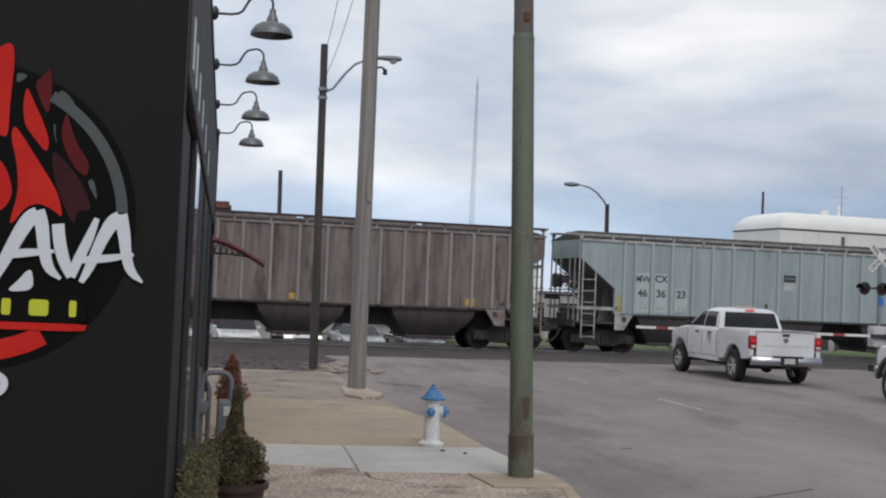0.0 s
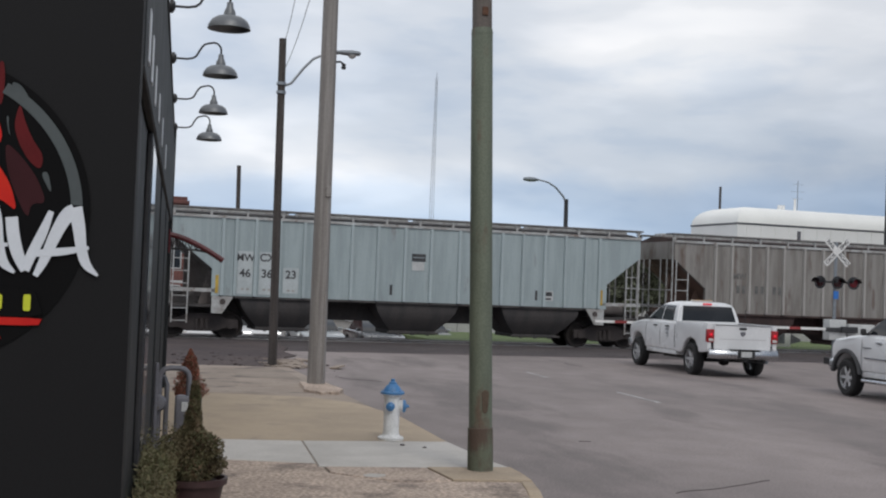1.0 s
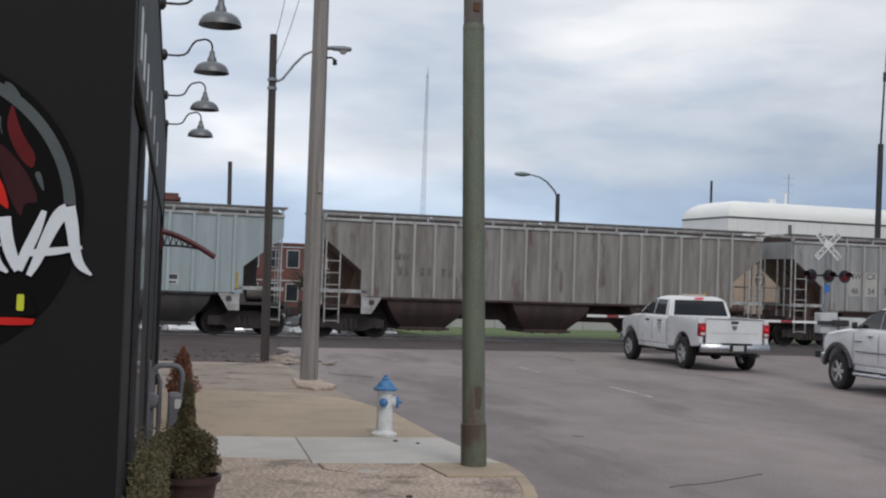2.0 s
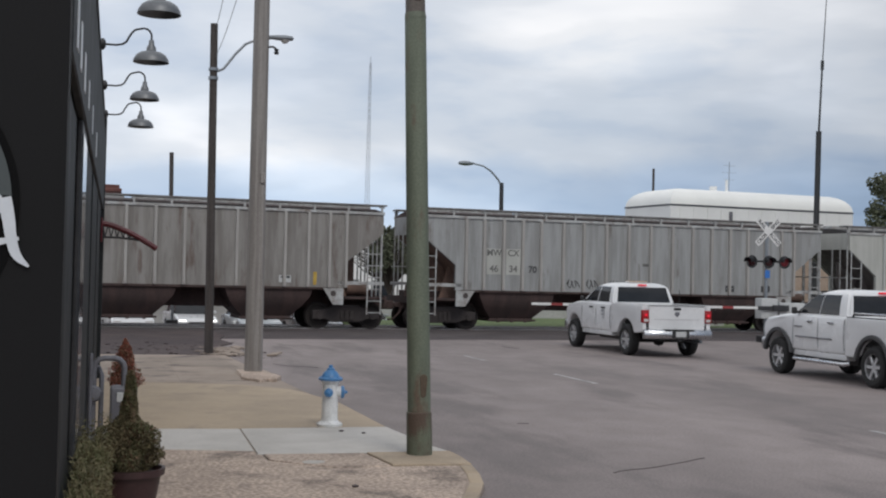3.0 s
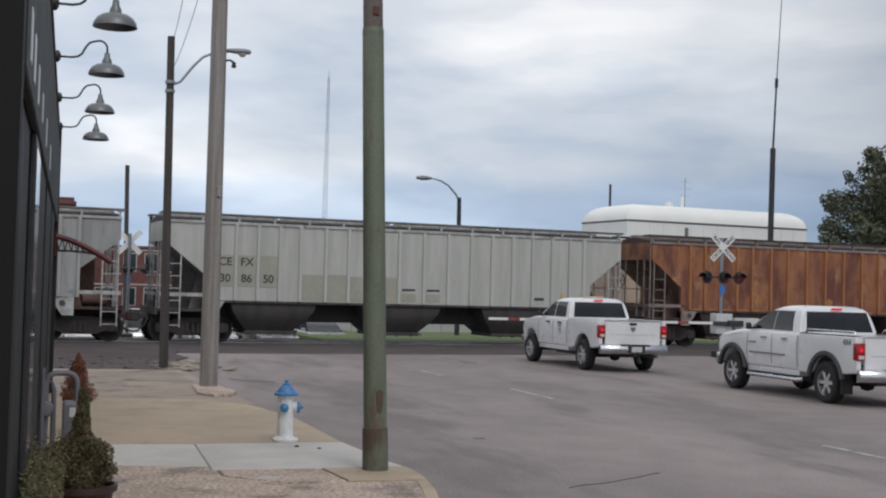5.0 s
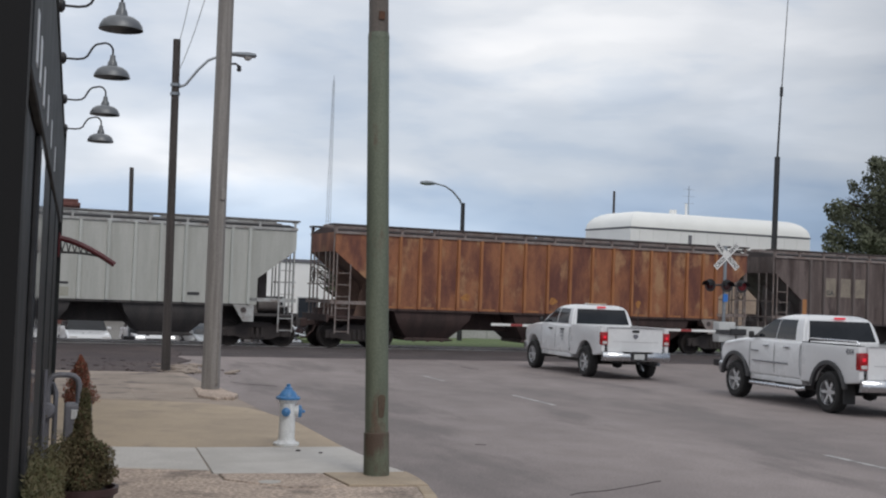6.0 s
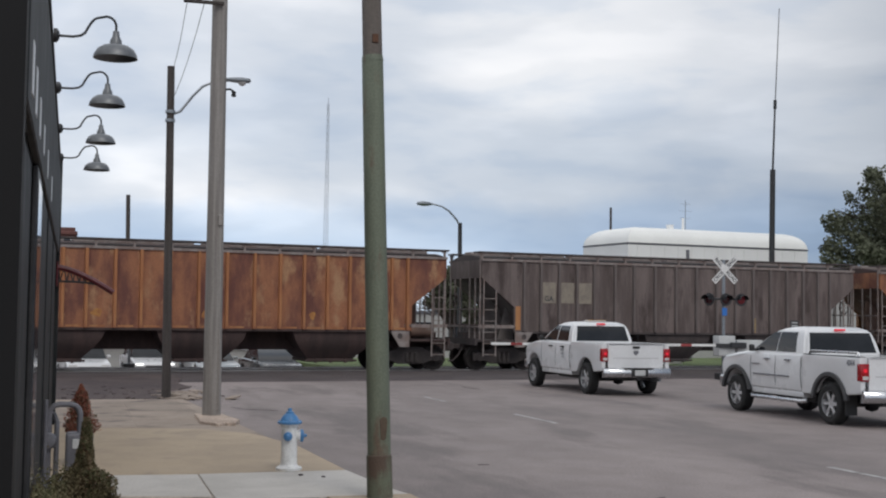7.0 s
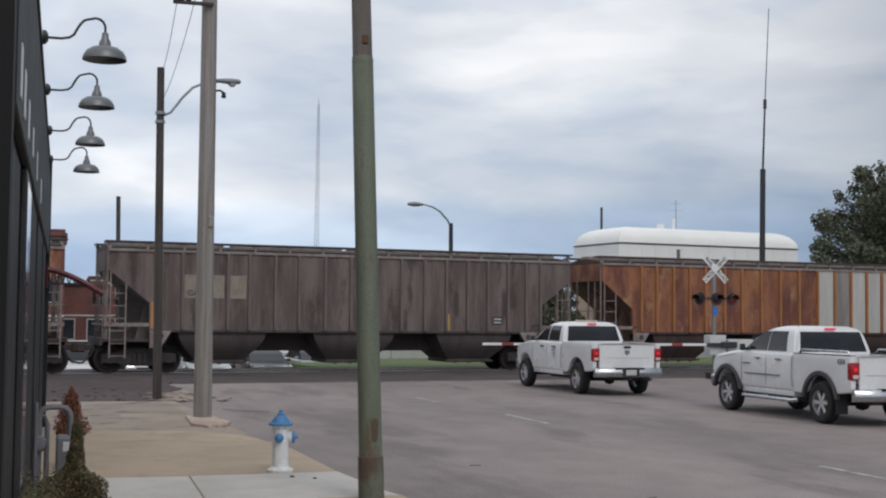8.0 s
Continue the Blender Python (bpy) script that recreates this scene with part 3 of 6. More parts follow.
def brush(pts, widths, z):
    """A pale painted stroke: a soft line of points with a width at each."""
    p = [Vector(v) for v in pts]
    for _ in range(2):
        q, w = [p[0]], [widths[0]]
        for k in range(len(p) - 1):
            q += [p[k].lerp(p[k + 1], 0.25), p[k].lerp(p[k + 1], 0.75)]
            w += [widths[k] * 0.75 + widths[k + 1] * 0.25, widths[k] * 0.25 + widths[k + 1] * 0.75]
        p, widths = q + [p[-1]], w + [widths[-1]]
    rim, back = [], []
    for k, v in enumerate(p):
        d = (p[min(k + 1, len(p) - 1)] - p[max(k - 1, 0)]).normalized()
        n = Vector((-d.y, d.x)) * widths[k] / 2
        rim.append(tuple(v + n))
        back.append(tuple(v - n))
    part("brush_stroke", prism(B(), rim + back[::-1], 5.2 - 0.004 - z, 5.2 - 0.0005, "y"), LOGO_WHITE, emblem)


EX, EZ = -0.97, 2.28     # middle of the emblem
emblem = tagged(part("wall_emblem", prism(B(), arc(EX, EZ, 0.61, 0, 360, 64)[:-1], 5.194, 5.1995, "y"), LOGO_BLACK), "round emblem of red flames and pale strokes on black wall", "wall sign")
ring = arc(EX, EZ, 0.58, 62, 4, 24) + arc(EX, EZ, 0.535, 4, 62, 24)
part("ring", prism(B(), ring, 5.19, 5.1995, "y"), RING_GREY, emblem, "grey ring of the emblem")
ring = arc(EX, EZ, 0.58, -60, -130, 24) + arc(EX, EZ, 0.50, -130, -60, 24)
part("ring", prism(B(), ring, 5.19, 5.1995, "y"), FLAME_RED, emblem, "red ring of the emblem")
flame([(-0.98, 2.87), (-0.92, 2.96), (-0.87, 2.98), (-0.86, 2.9), (-0.87, 2.74), (-0.87, 2.59), (-0.91, 2.61), (-0.96, 2.55)], FLAME_RED, 0.004)
flame([(-0.85, 2.65), (-0.81, 2.6), (-0.73, 2.48), (-0.67, 2.39), (-0.64, 2.28), (-0.69, 2.32), (-0.74, 2.34), (-0.79, 2.32), (-0.83, 2.26), (-0.85, 2.25), (-0.82, 2.38), (-0.83, 2.49), (-0.86, 2.6)], FLAME_RED, 0.005)
flame([(-0.94, 2.53), (-0.89, 2.5), (-0.86, 2.45), (-0.84, 2.37), (-0.87, 2.31), (-0.93, 2.28)], FLAME_RED, 0.0045)
flame([(-0.81, 2.81), (-0.78, 2.75), (-0.74, 2.67), (-0.71, 2.59), (-0.72, 2.54), (-0.77, 2.6), (-0.81, 2.65), (-0.82, 2.73)], FLAME_RED, 0.004)
flame([(-0.72, 2.89), (-0.71, 2.8), (-0.72, 2.69), (-0.75, 2.74), (-0.78, 2.82), (-0.75, 2.85)], FLAME_DARK, 0.004)
flame([(-0.65, 2.72), (-0.63, 2.65), (-0.6, 2.58), (-0.55, 2.51), (-0.56, 2.45), (-0.61, 2.49), (-0.65, 2.56), (-0.67, 2.63)], FLAME_DARK, 0.004)
flame([(-0.7, 2.56), (-0.64, 2.51), (-0.57, 2.42), (-0.53, 2.32), (-0.59, 2.32), (-0.6, 2.25), (-0.66, 2.37), (-0.69, 2.46)], FLAME_DIM, 0.003)
flame([(-0.85, 2.86), (-0.8, 2.85), (-0.85, 2.81)], RING_GREY, 0.003, "grey_patch")
flame([(-0.69, 2.8), (-0.65, 2.79), (-0.61, 2.73), (-0.66, 2.72)], RING_GREY, 0.003, "grey_patch")
flame([(-0.56, 2.44), (-0.53, 2.45), (-0.51, 2.35)], RING_GREY, 0.0035, "grey_patch")
flame([(-0.7, 2.66), (-0.69, 2.66), (-0.69, 2.62), (-0.68, 2.58), (-0.69, 2.6)], RING_GREY, 0.0035, "grey_patch")
# pale brush strokes
brush([(-0.9, 2.02), (-0.86, 2.1), (-0.81, 2.21), (-0.77, 2.28), (-0.74, 2.3)], [0.033, 0.047, 0.056, 0.061, 0.052], 0.012)
brush([(-0.74, 2.31), (-0.72, 2.25), (-0.71, 2.16), (-0.69, 2.08), (-0.64, 2.04)], [0.052, 0.052, 0.047, 0.042, 0.012], 0.0126)
brush([(-0.84, 2.13), (-0.77, 2.14), (-0.67, 2.15)], [0.033, 0.035, 0.014], 0.0132)
brush([(-0.66, 2.26), (-0.65, 2.18), (-0.63, 2.11), (-0.6, 2.05)], [0.047, 0.049, 0.047, 0.033], 0.012)
brush([(-0.6, 2.05), (-0.58, 2.11), (-0.54, 2.2), (-0.51, 2.29)], [0.033, 0.04, 0.04, 0.021], 0.0126)
brush([(-0.56, 2.03), (-0.53, 2.09), (-0.49, 2.2), (-0.45, 2.28), (-0.42, 2.3)], [0.021, 0.038, 0.047, 0.056, 0.052], 0.012)
brush([(-0.42, 2.31), (-0.4, 2.23), (-0.39, 2.15), (-0.37, 2.08), (-0.32, 2.04)], [0.056, 0.049, 0.042, 0.038, 0.009], 0.0126)
brush([(-0.56, 2.12), (-0.46, 2.13), (-0.36, 2.15)], [0.028, 0.033, 0.014], 0.0132)
brush([(-0.88, 1.57), (-0.84, 1.59), (-0.83, 1.63), (-0.87, 1.66)], [0.033, 0.033, 0.028, 0.019], 0.012)
flame([(-0.85, 1.98), (-0.8, 2.03), (-0.77, 2.07), (-0.75, 2.07), (-0.74, 1.99)], LOGO_WHITE, 0.009, "grey_patch")
bars([[(-1.0, 1.98), (-0.56, 1.98), (-0.52, 1.865), (-1.0, 1.865)]], LOGO_BLACK, 0.010, "black_band")
bars([[(-1.0, 1.862), (-0.525, 1.862), (-0.54, 1.832), (-1.0, 1.832)]], FLAME_RED, 0.010, "red_band")
bars([[(-0.86, 1.955), (-0.825, 1.955), (-0.825, 1.89), (-0.86, 1.89)], [(-0.755, 1.955), (-0.68, 1.955), (-0.68, 1.89), (-0.755, 1.89)], [(-0.60, 1.955), (-0.572, 1.955), (-0.572, 1.89), (-0.60, 1.89)]], LOGO_LIME, 0.013, "lime_bar")


# ---- gooseneck lamps on the facade ----
def barn_lamp():
    ob = thing("gooseneck_lamp", pose(FX, 0, 0), "grey enamel barn lamp on a curved arm from dark facade", "wall lamp", "lamps along the facade")
    part("wall_plate", lathe(B(), [(0, 0), (0.07, 0), (0.07, 0.03), (0.035, 0.055), (0, 0.055)], 14, pose(0.0, 0, 0.03, 0, 90, 0)), DARK_STEEL, ob)
    pts = [(0.04, 0, 0.03), (0.18, 0, 0.03), (0.25, 0, 0.045)] + [(0.29 + 0.03 * k, 0, 0.075 + 0.155 * math.sin(k / 4 * math.pi / 2)) for k in range(5)]
    pts += [(0.49 + 0.09 * math.sin(a), 0, 0.16 + 0.09 * math.cos(a)) for a in (radians(d) for d in (0, 25, 50, 75, 90))] + [(0.58, 0, 0.10)]
    part("arm", tube(B(), pts, 0.013, 8), DARK_STEEL, ob, "thin curved steel arm")
    sh = part("shade", lathe(B(), [(0.03, 0.11), (0.035, 0.06), (0.055, 0.02), (0.06, -0.02), (0.125, -0.035), (0.175, -0.068), (0.203, -0.115), (0.212, -0.155), (0.204, -0.155), (0.165, -0.085), (0.11, -0.05), (0, -0.04)], 28), SHADE_GREY, ob, "domed grey enamel shade", pose(0.58, 0, 0.0))
    part("lamp_holder", lathe(B(), [(0, 0.03), (0.028, 0.02), (0.032, -0.05), (0.0, -0.06)], 12, pose(0, 0, -0.04)), SHADE_INNER, sh)
    return ob


lamp = barn_lamp()
lamp.matrix_basis = pose(FX + 0.02, 12.45, 4.66)
for y, z in ((15.3, 4.64), (18.65, 4.62), (21.3, 4.51), (9.6, 4.68)):
    copy_thing(lamp, pose(FX + 0.02, y, z))

# arched truss canopy at the facade's end
canopy = thing("arched_canopy", pose(FX, 22.6, 0), "maroon arched steel truss bracket over the pavement", "canopy")


def bow(u):
    return (u * 0.96, 0, 2.785 - 0.425 * u ** 1.5)


part("top_chord", tube(B(), [bow(k / 14) for k in range(15)], 0.05, 8), MAROON, canopy)
part("bottom_chord", tube(B(), [(0.0, 0, 2.54), (0.3, 0, 2.54), (0.52, 0, 2.522), (0.68, 0, 2.50)], 0.02, 6), DARK_STEEL, canopy)
for k in range(5):
    u = 0.03 + k * 0.10
    a, b = bow(u), (0.07 + k * 0.105, 0, 2.542 - 0.001 * k * k)
    part("web", tube(B(), [a, b], 0.011, 5), DARK_STEEL, canopy)
    part("web", tube(B(), [b, bow(u + 0.10)], 0.011, 5), DARK_STEEL, canopy)
part("wall_plate", box(B(), 0.0, 0.03, -0.1, 0.1, 2.46, 2.88, 0.005), MAROON, canopy)


# ---- poles ----
def pole(name, at, top, height, r0, r1, material, label, category, n=18):
    ob = thing(name, pose(*at), label, category)
    d = Vector(top) - Vector(at)
    pts = [Vector((0, 0, -0.0)) + Vector((d.x, d.y, d.z)) * k / 8 for k in range(9)]
    part("shaft", tube(B(), pts, [r0 + (r1 - r0) * k / 8 for k in range(9)], n), material, ob)
    return ob


green = pole("green_pole", (3.265, 13.2, Z_WALK), (3.098, 13.2, 4.85), 0, 0.127, 0.116, GREEN_POLE, "steel pole with faded green paint and rust at its base", "pole", 24)
part("sleeve", tube(B(), [(0, 0, 0), (-0.017, 0, 0.46), (-0.0175, 0, 0.47)], [0.140, 0.137, 0.128], 24), RUSTED_GREEN, green, "rust-eaten base sleeve")
part("upper_shaft", tube(B(), [(-0.166, 0, 4.76), (-0.305, 0, 8.5)], [0.108, 0.096], 24), BROWN_POLE, green, "brown weathered upper shaft")
part("joint", tube(B(), [(-0.165, 0, 4.74), (-0.169, 0, 4.80)], [0.119, 0.112], 24), GREEN_POLE, green)
part("tag", box(B(), -0.20, -0.13, -0.122, -0.10, 4.92, 5.02, 0.008), RUST, green)
part("hand_hole", prism(B(), arc(-0.005, 0.84, 0.042, 0, 180, 8) + arc(-0.005, 0.66, 0.03, 180, 360, 8), -0.131, -0.11, "y", bevel=0.004, seg=1), RUST_DARK, green, "rusted hand hole cover")

wood = pole("utility_pole", (2.60, 23.8, 0.118), (2.57, 23.8, 10.2), 0, 0.17, 0.135, OLD_WOOD, "weathered grey timber utility pole on a concrete pad", "utility pole", 14)
part("conduit", tube(B(), [(0.10, -0.125, 0.1), (0.065, -0.115, 3.6)], 0.035, 8), OLD_WOOD, wood, "grey riser batten")
part("batten_cap", box(B(), 0.02, 0.11, -0.18, -0.12, 3.55, 3.75, 0.01), OLD_WOOD, wood)
part("bracket", tube(B(), [(0.06, -0.05, 6.14), (0.20, -0.05, 6.16), (0.27, -0.05, 6.12)], 0.02, 6), DARK_STEEL, wood)
part("insulator", lathe(B(), [(0, 0), (0.04, 0), (0.05, 0.04), (0.03, 0.06), (0.05, 0.09), (0, 0.12)], 10, pose(0.27, -0.05, 6.02)), DARK_STEEL, wood)
part("crossarm", box(B(), -0.72, 0.03, -0.23, -0.16, 7.725, 7.79, 0.01), DARK_WOOD, wood)
for x in (-0.66, -0.56, -0.44):
    part("insulator", lathe(B(), [(0, 0), (0.05, 0), (0.055, 0.03), (0.03, 0.05), (0.05, 0.07), (0.03, 0.1), (0, 0.11)], 10, pose(x, -0.2, 7.79)), DARK_STEEL, wood)

lpole = pole("dark_utility_pole", (2.20, 29.8, 0.03), (2.12, 29.8, 7.8), 0, 0.105, 0.085, DARK_WOOD, "dark timber pole with a cobra street lamp arm", "utility pole", 14)
arm_pts = [(-0.06, 0, 6.62), (0.16, 0, 6.72), (0.44, 0, 7.10), (0.66, 0, 7.34), (0.90, 0, 7.46), (1.28, 0, 7.53)]
la = part("lamp_arm", tube(B(), arm_pts, 0.03, 8), GALVANISED, lpole)
part("lamp_head", lathe(B(), [(0, -0.34), (0.06, -0.32), (0.10, -0.1), (0.12, 0.1), (0.09, 0.28), (0, 0.32)], 14, pose(1.49, 0, 7.55, 0, 90, 0) @ Matrix.Diagonal((0.6, 1, 1, 1))), GALVANISED, la, "grey cobra lamp head")
part("lens", lathe(B(), [(0, -0.09), (0.06, -0.07), (0.10, -0.02), (0.11, 0.0), (0, 0.0)], 14, pose(1.59, 0, 7.50)), LENS_CLEAR, la)
for z in (6.45, 6.66):
    part("band", tube(B(), [(-0.07, 0, z), (-0.07, 0, z + 0.07)], 0.115, 14), GALVANISED, lpole)

drop_wire = thing("service_wire", pose(FX, 12.0, 5.28), "thin dark service wire from facade to timber pole", "wire")
part("wire", tube(B(), [Vector((0.0, 0, 0)).lerp(Vector((2.72, 11.7, 3.9)), k / 10) - Vector((0, 0, 1.2 * (k / 10) * (1 - k / 10))) for k in range(11)], 0.008, 5), DARK_STEEL, drop_wire)
wires = thing("overhead_wire", pose(0, 0, 0), "two thin dark service wires hung between timber poles", "wire")
for a, b in (((2.14, 29.8, 7.65), (2.0, 23.6, 8.3)), ((2.16, 29.8, 7.0), (2.35, 23.62, 8.25))):
    pts = [Vector(a).lerp(Vector(b), k / 10) - Vector((0, 0, 0.9 * (k / 10) * (1 - k / 10))) for k in range(11)]
    part("wire", tube(B(), pts, 0.007, 5), DARK_STEEL, wires)

far_pole = pole("far_pole", (2.6, 60, LOW), (2.45, 60, 7.42), 0, 0.11, 0.10, DARK_WOOD, "plain dark timber pole standing far beyond the train", "pole", 10)

lp = pole("street_lamp", (18.05, 57.7, LOW - 0.06), (17.98, 57.7, 6.5), 0, 0.13, 0.10, DARK_STEEL, "dark steel street lamp with a curved arm beyond the train", "street lamp", 12)
pts = [(-0.07, 0, 6.75), (-0.09, 0, 7.42), (-0.24, 0, 7.70), (-0.62, 0, 8.10), (-1.0, 0, 8.32), (-1.55, 0, 8.44)]
la = part("lamp_arm", tube(B(), pts, [0.06, 0.055, 0.05, 0.045, 0.04, 0.035], 8), GALVANISED, lp)
part("lamp_head", lathe(B(), [(0, -0.42), (0.12, -0.38), (0.19, -0.12), (0.17, 0.12), (0.08, 0.36), (0, 0.40)], 14, pose(-1.85, 0, 8.42, 0, 90, 0) @ Matrix.Diagonal((0.62, 1, 1, 1))), GALVANISED, la, "grey cobra lamp head")

mast = pole("antenna_mast", (36.4, 60, LOW - 0.06), (36.52, 60, 10.2), 0, 0.17, 0.15, DARK_STEEL, "tall dark mast with a thin whip antenna", "mast", 12)
part("whip", tube(B(), [(0.12, 0, 11.2), (0.26, 0, 14.9), (0.27, 0, 15.0), (0.52, 0, 20.2)], [0.06, 0.05, 0.03, 0.02], 8), DARK_STEEL, mast)
part("collar", tube(B(), [(0.255, 0, 14.6), (0.265, 0, 15.1)], 0.09, 10), DARK_STEEL, mast)

# lattice radio tower on the skyline; thin members in pale steel stand in for haze
tower = thing("radio_tower", pose(58.4, 296, -0.5), "tall slender grey lattice radio tower on the skyline", "radio tower")
def tower_leg(k, z):
    w = 0.62 * (1 - z / 60) + 0.18
    return (w * math.cos(radians(120 * k + 20)), w * math.sin(radians(120 * k + 20)), z)
for k in range(3):
    part("leg", tube(B(), [tower_leg(k, z) for z in (0, 20, 40, 53)], 0.045, 5), GALVANISED, tower)
bm = B()
for i in range(35):
    z = 1.5 * i
    for k in range(3):
        tube(bm, [tower_leg(k, z), tower_leg((k + 1) % 3, z + 1.5)], 0.022, 4)
part("lattice", bm, GALVANISED, tower)
part("antenna", tube(B(), [(0, 0, 52), (0, 0, 54.4)], 0.06, 6), GALVANISED, tower)


# ---- covered hopper cars ----
SPEED = 13.05                                             # metres a second
COUPLINGS = (-16.8, 1.76, 20.20, 38.78, 57.33, 76.20, 94.94, 113.45, 132.0)   # places along the track at the start
HOPPER = {}


def car_paint(name, a, b, rust, amount, run=(2.2, 1, 0.24), blotch=(2.2, 1, 0.5), grain=0.035):
    """Car-side paint: long vertical streaks of dirt and blotches of rust."""
    m = mat(name, a, b, rough=0.72, scale=1.6, fine=26, bump=0.04, depth=0.006, stretch=run, speck=grain, rnd=0.05,
            patch=rust, patch_at=(amount, amount + 0.16), patch_scale=1.1, patch_stretch=blotch)
    return m


UNDER = mat("dark_grimy_steel", (0.056, 0.046, 0.046), (0.078, 0.063, 0.061), rough=0.9, scale=1.3, fine=30, bump=0.2, stretch=(2, 1, 0.5), speck=0.2)
BOGIE = mat("black_bogie_grime", (0.036, 0.030, 0.030), (0.052, 0.044, 0.043), rough=0.95, scale=3, fine=40, bump=0.2, speck=0.2)
WHEEL_STEEL = mat("wheel_steel", (0.025, 0.021, 0.02), (0.038, 0.031, 0.029), rough=0.7, metal=0.4, scale=4, fine=40, bump=0.1)
STENCIL_BLACK = mat("black_stencil", (0.035, 0.036, 0.04), (0.06, 0.06, 0.065), rough=0.7, scale=4, fine=40, bump=0.0)
STENCIL_BLUE = mat("pale_blue_stencil_ground", (0.46, 0.50, 0.51), (0.40, 0.44, 0.45), rough=0.7, scale=3, fine=40, bump=0.0)
STENCIL_DULL = mat("faded_black_stencil", (0.105, 0.105, 0.105), (0.16, 0.158, 0.152), rough=0.75, scale=5, fine=40, bump=0.0)
STENCIL_PALE = mat("pale_stencil_ground", (0.50, 0.51, 0.51), (0.42, 0.43, 0.43), rough=0.7, scale=3, fine=40, bump=0.0)
YELLOW_TAPE = mat("yellow_reflector", (0.52, 0.36, 0.06), (0.42, 0.27, 0.05), rough=0.5, scale=4, fine=40, bump=0.0)
OCHRE = mat("ochre_smear", (0.40, 0.19, 0.05), (0.30, 0.12, 0.045), rough=0.75, scale=7, fine=40, bump=0.0)
STAIN = mat("tan_overpaint", (0.30, 0.30, 0.25), (0.34, 0.335, 0.285), rough=0.75, scale=2, fine=40, bump=0.0)


def cached(key, build):
    if key not in HOPPER:
        HOPPER[key] = build()
    return HOPPER[key]


RIBS = (2.45, 3.15, 3.92, 4.68, 5.42, 6.33, 7.17, 8.12, 9.07, 10.02, 10.97, 11.87, 12.72, 13.56, 14.38, 15.2, 15.95, 16.55)
RIBS_CLOSE = (2.4, 2.83, 3.5, 4.3, 5.15, 5.95, 6.8, 7.73, 8.7, 9.65, 10.7, 11.5, 12.3, 13.1, 13.95, 14.75, 15.55, 16.1)
BAYS = (4.55, 9.25, 13.9)


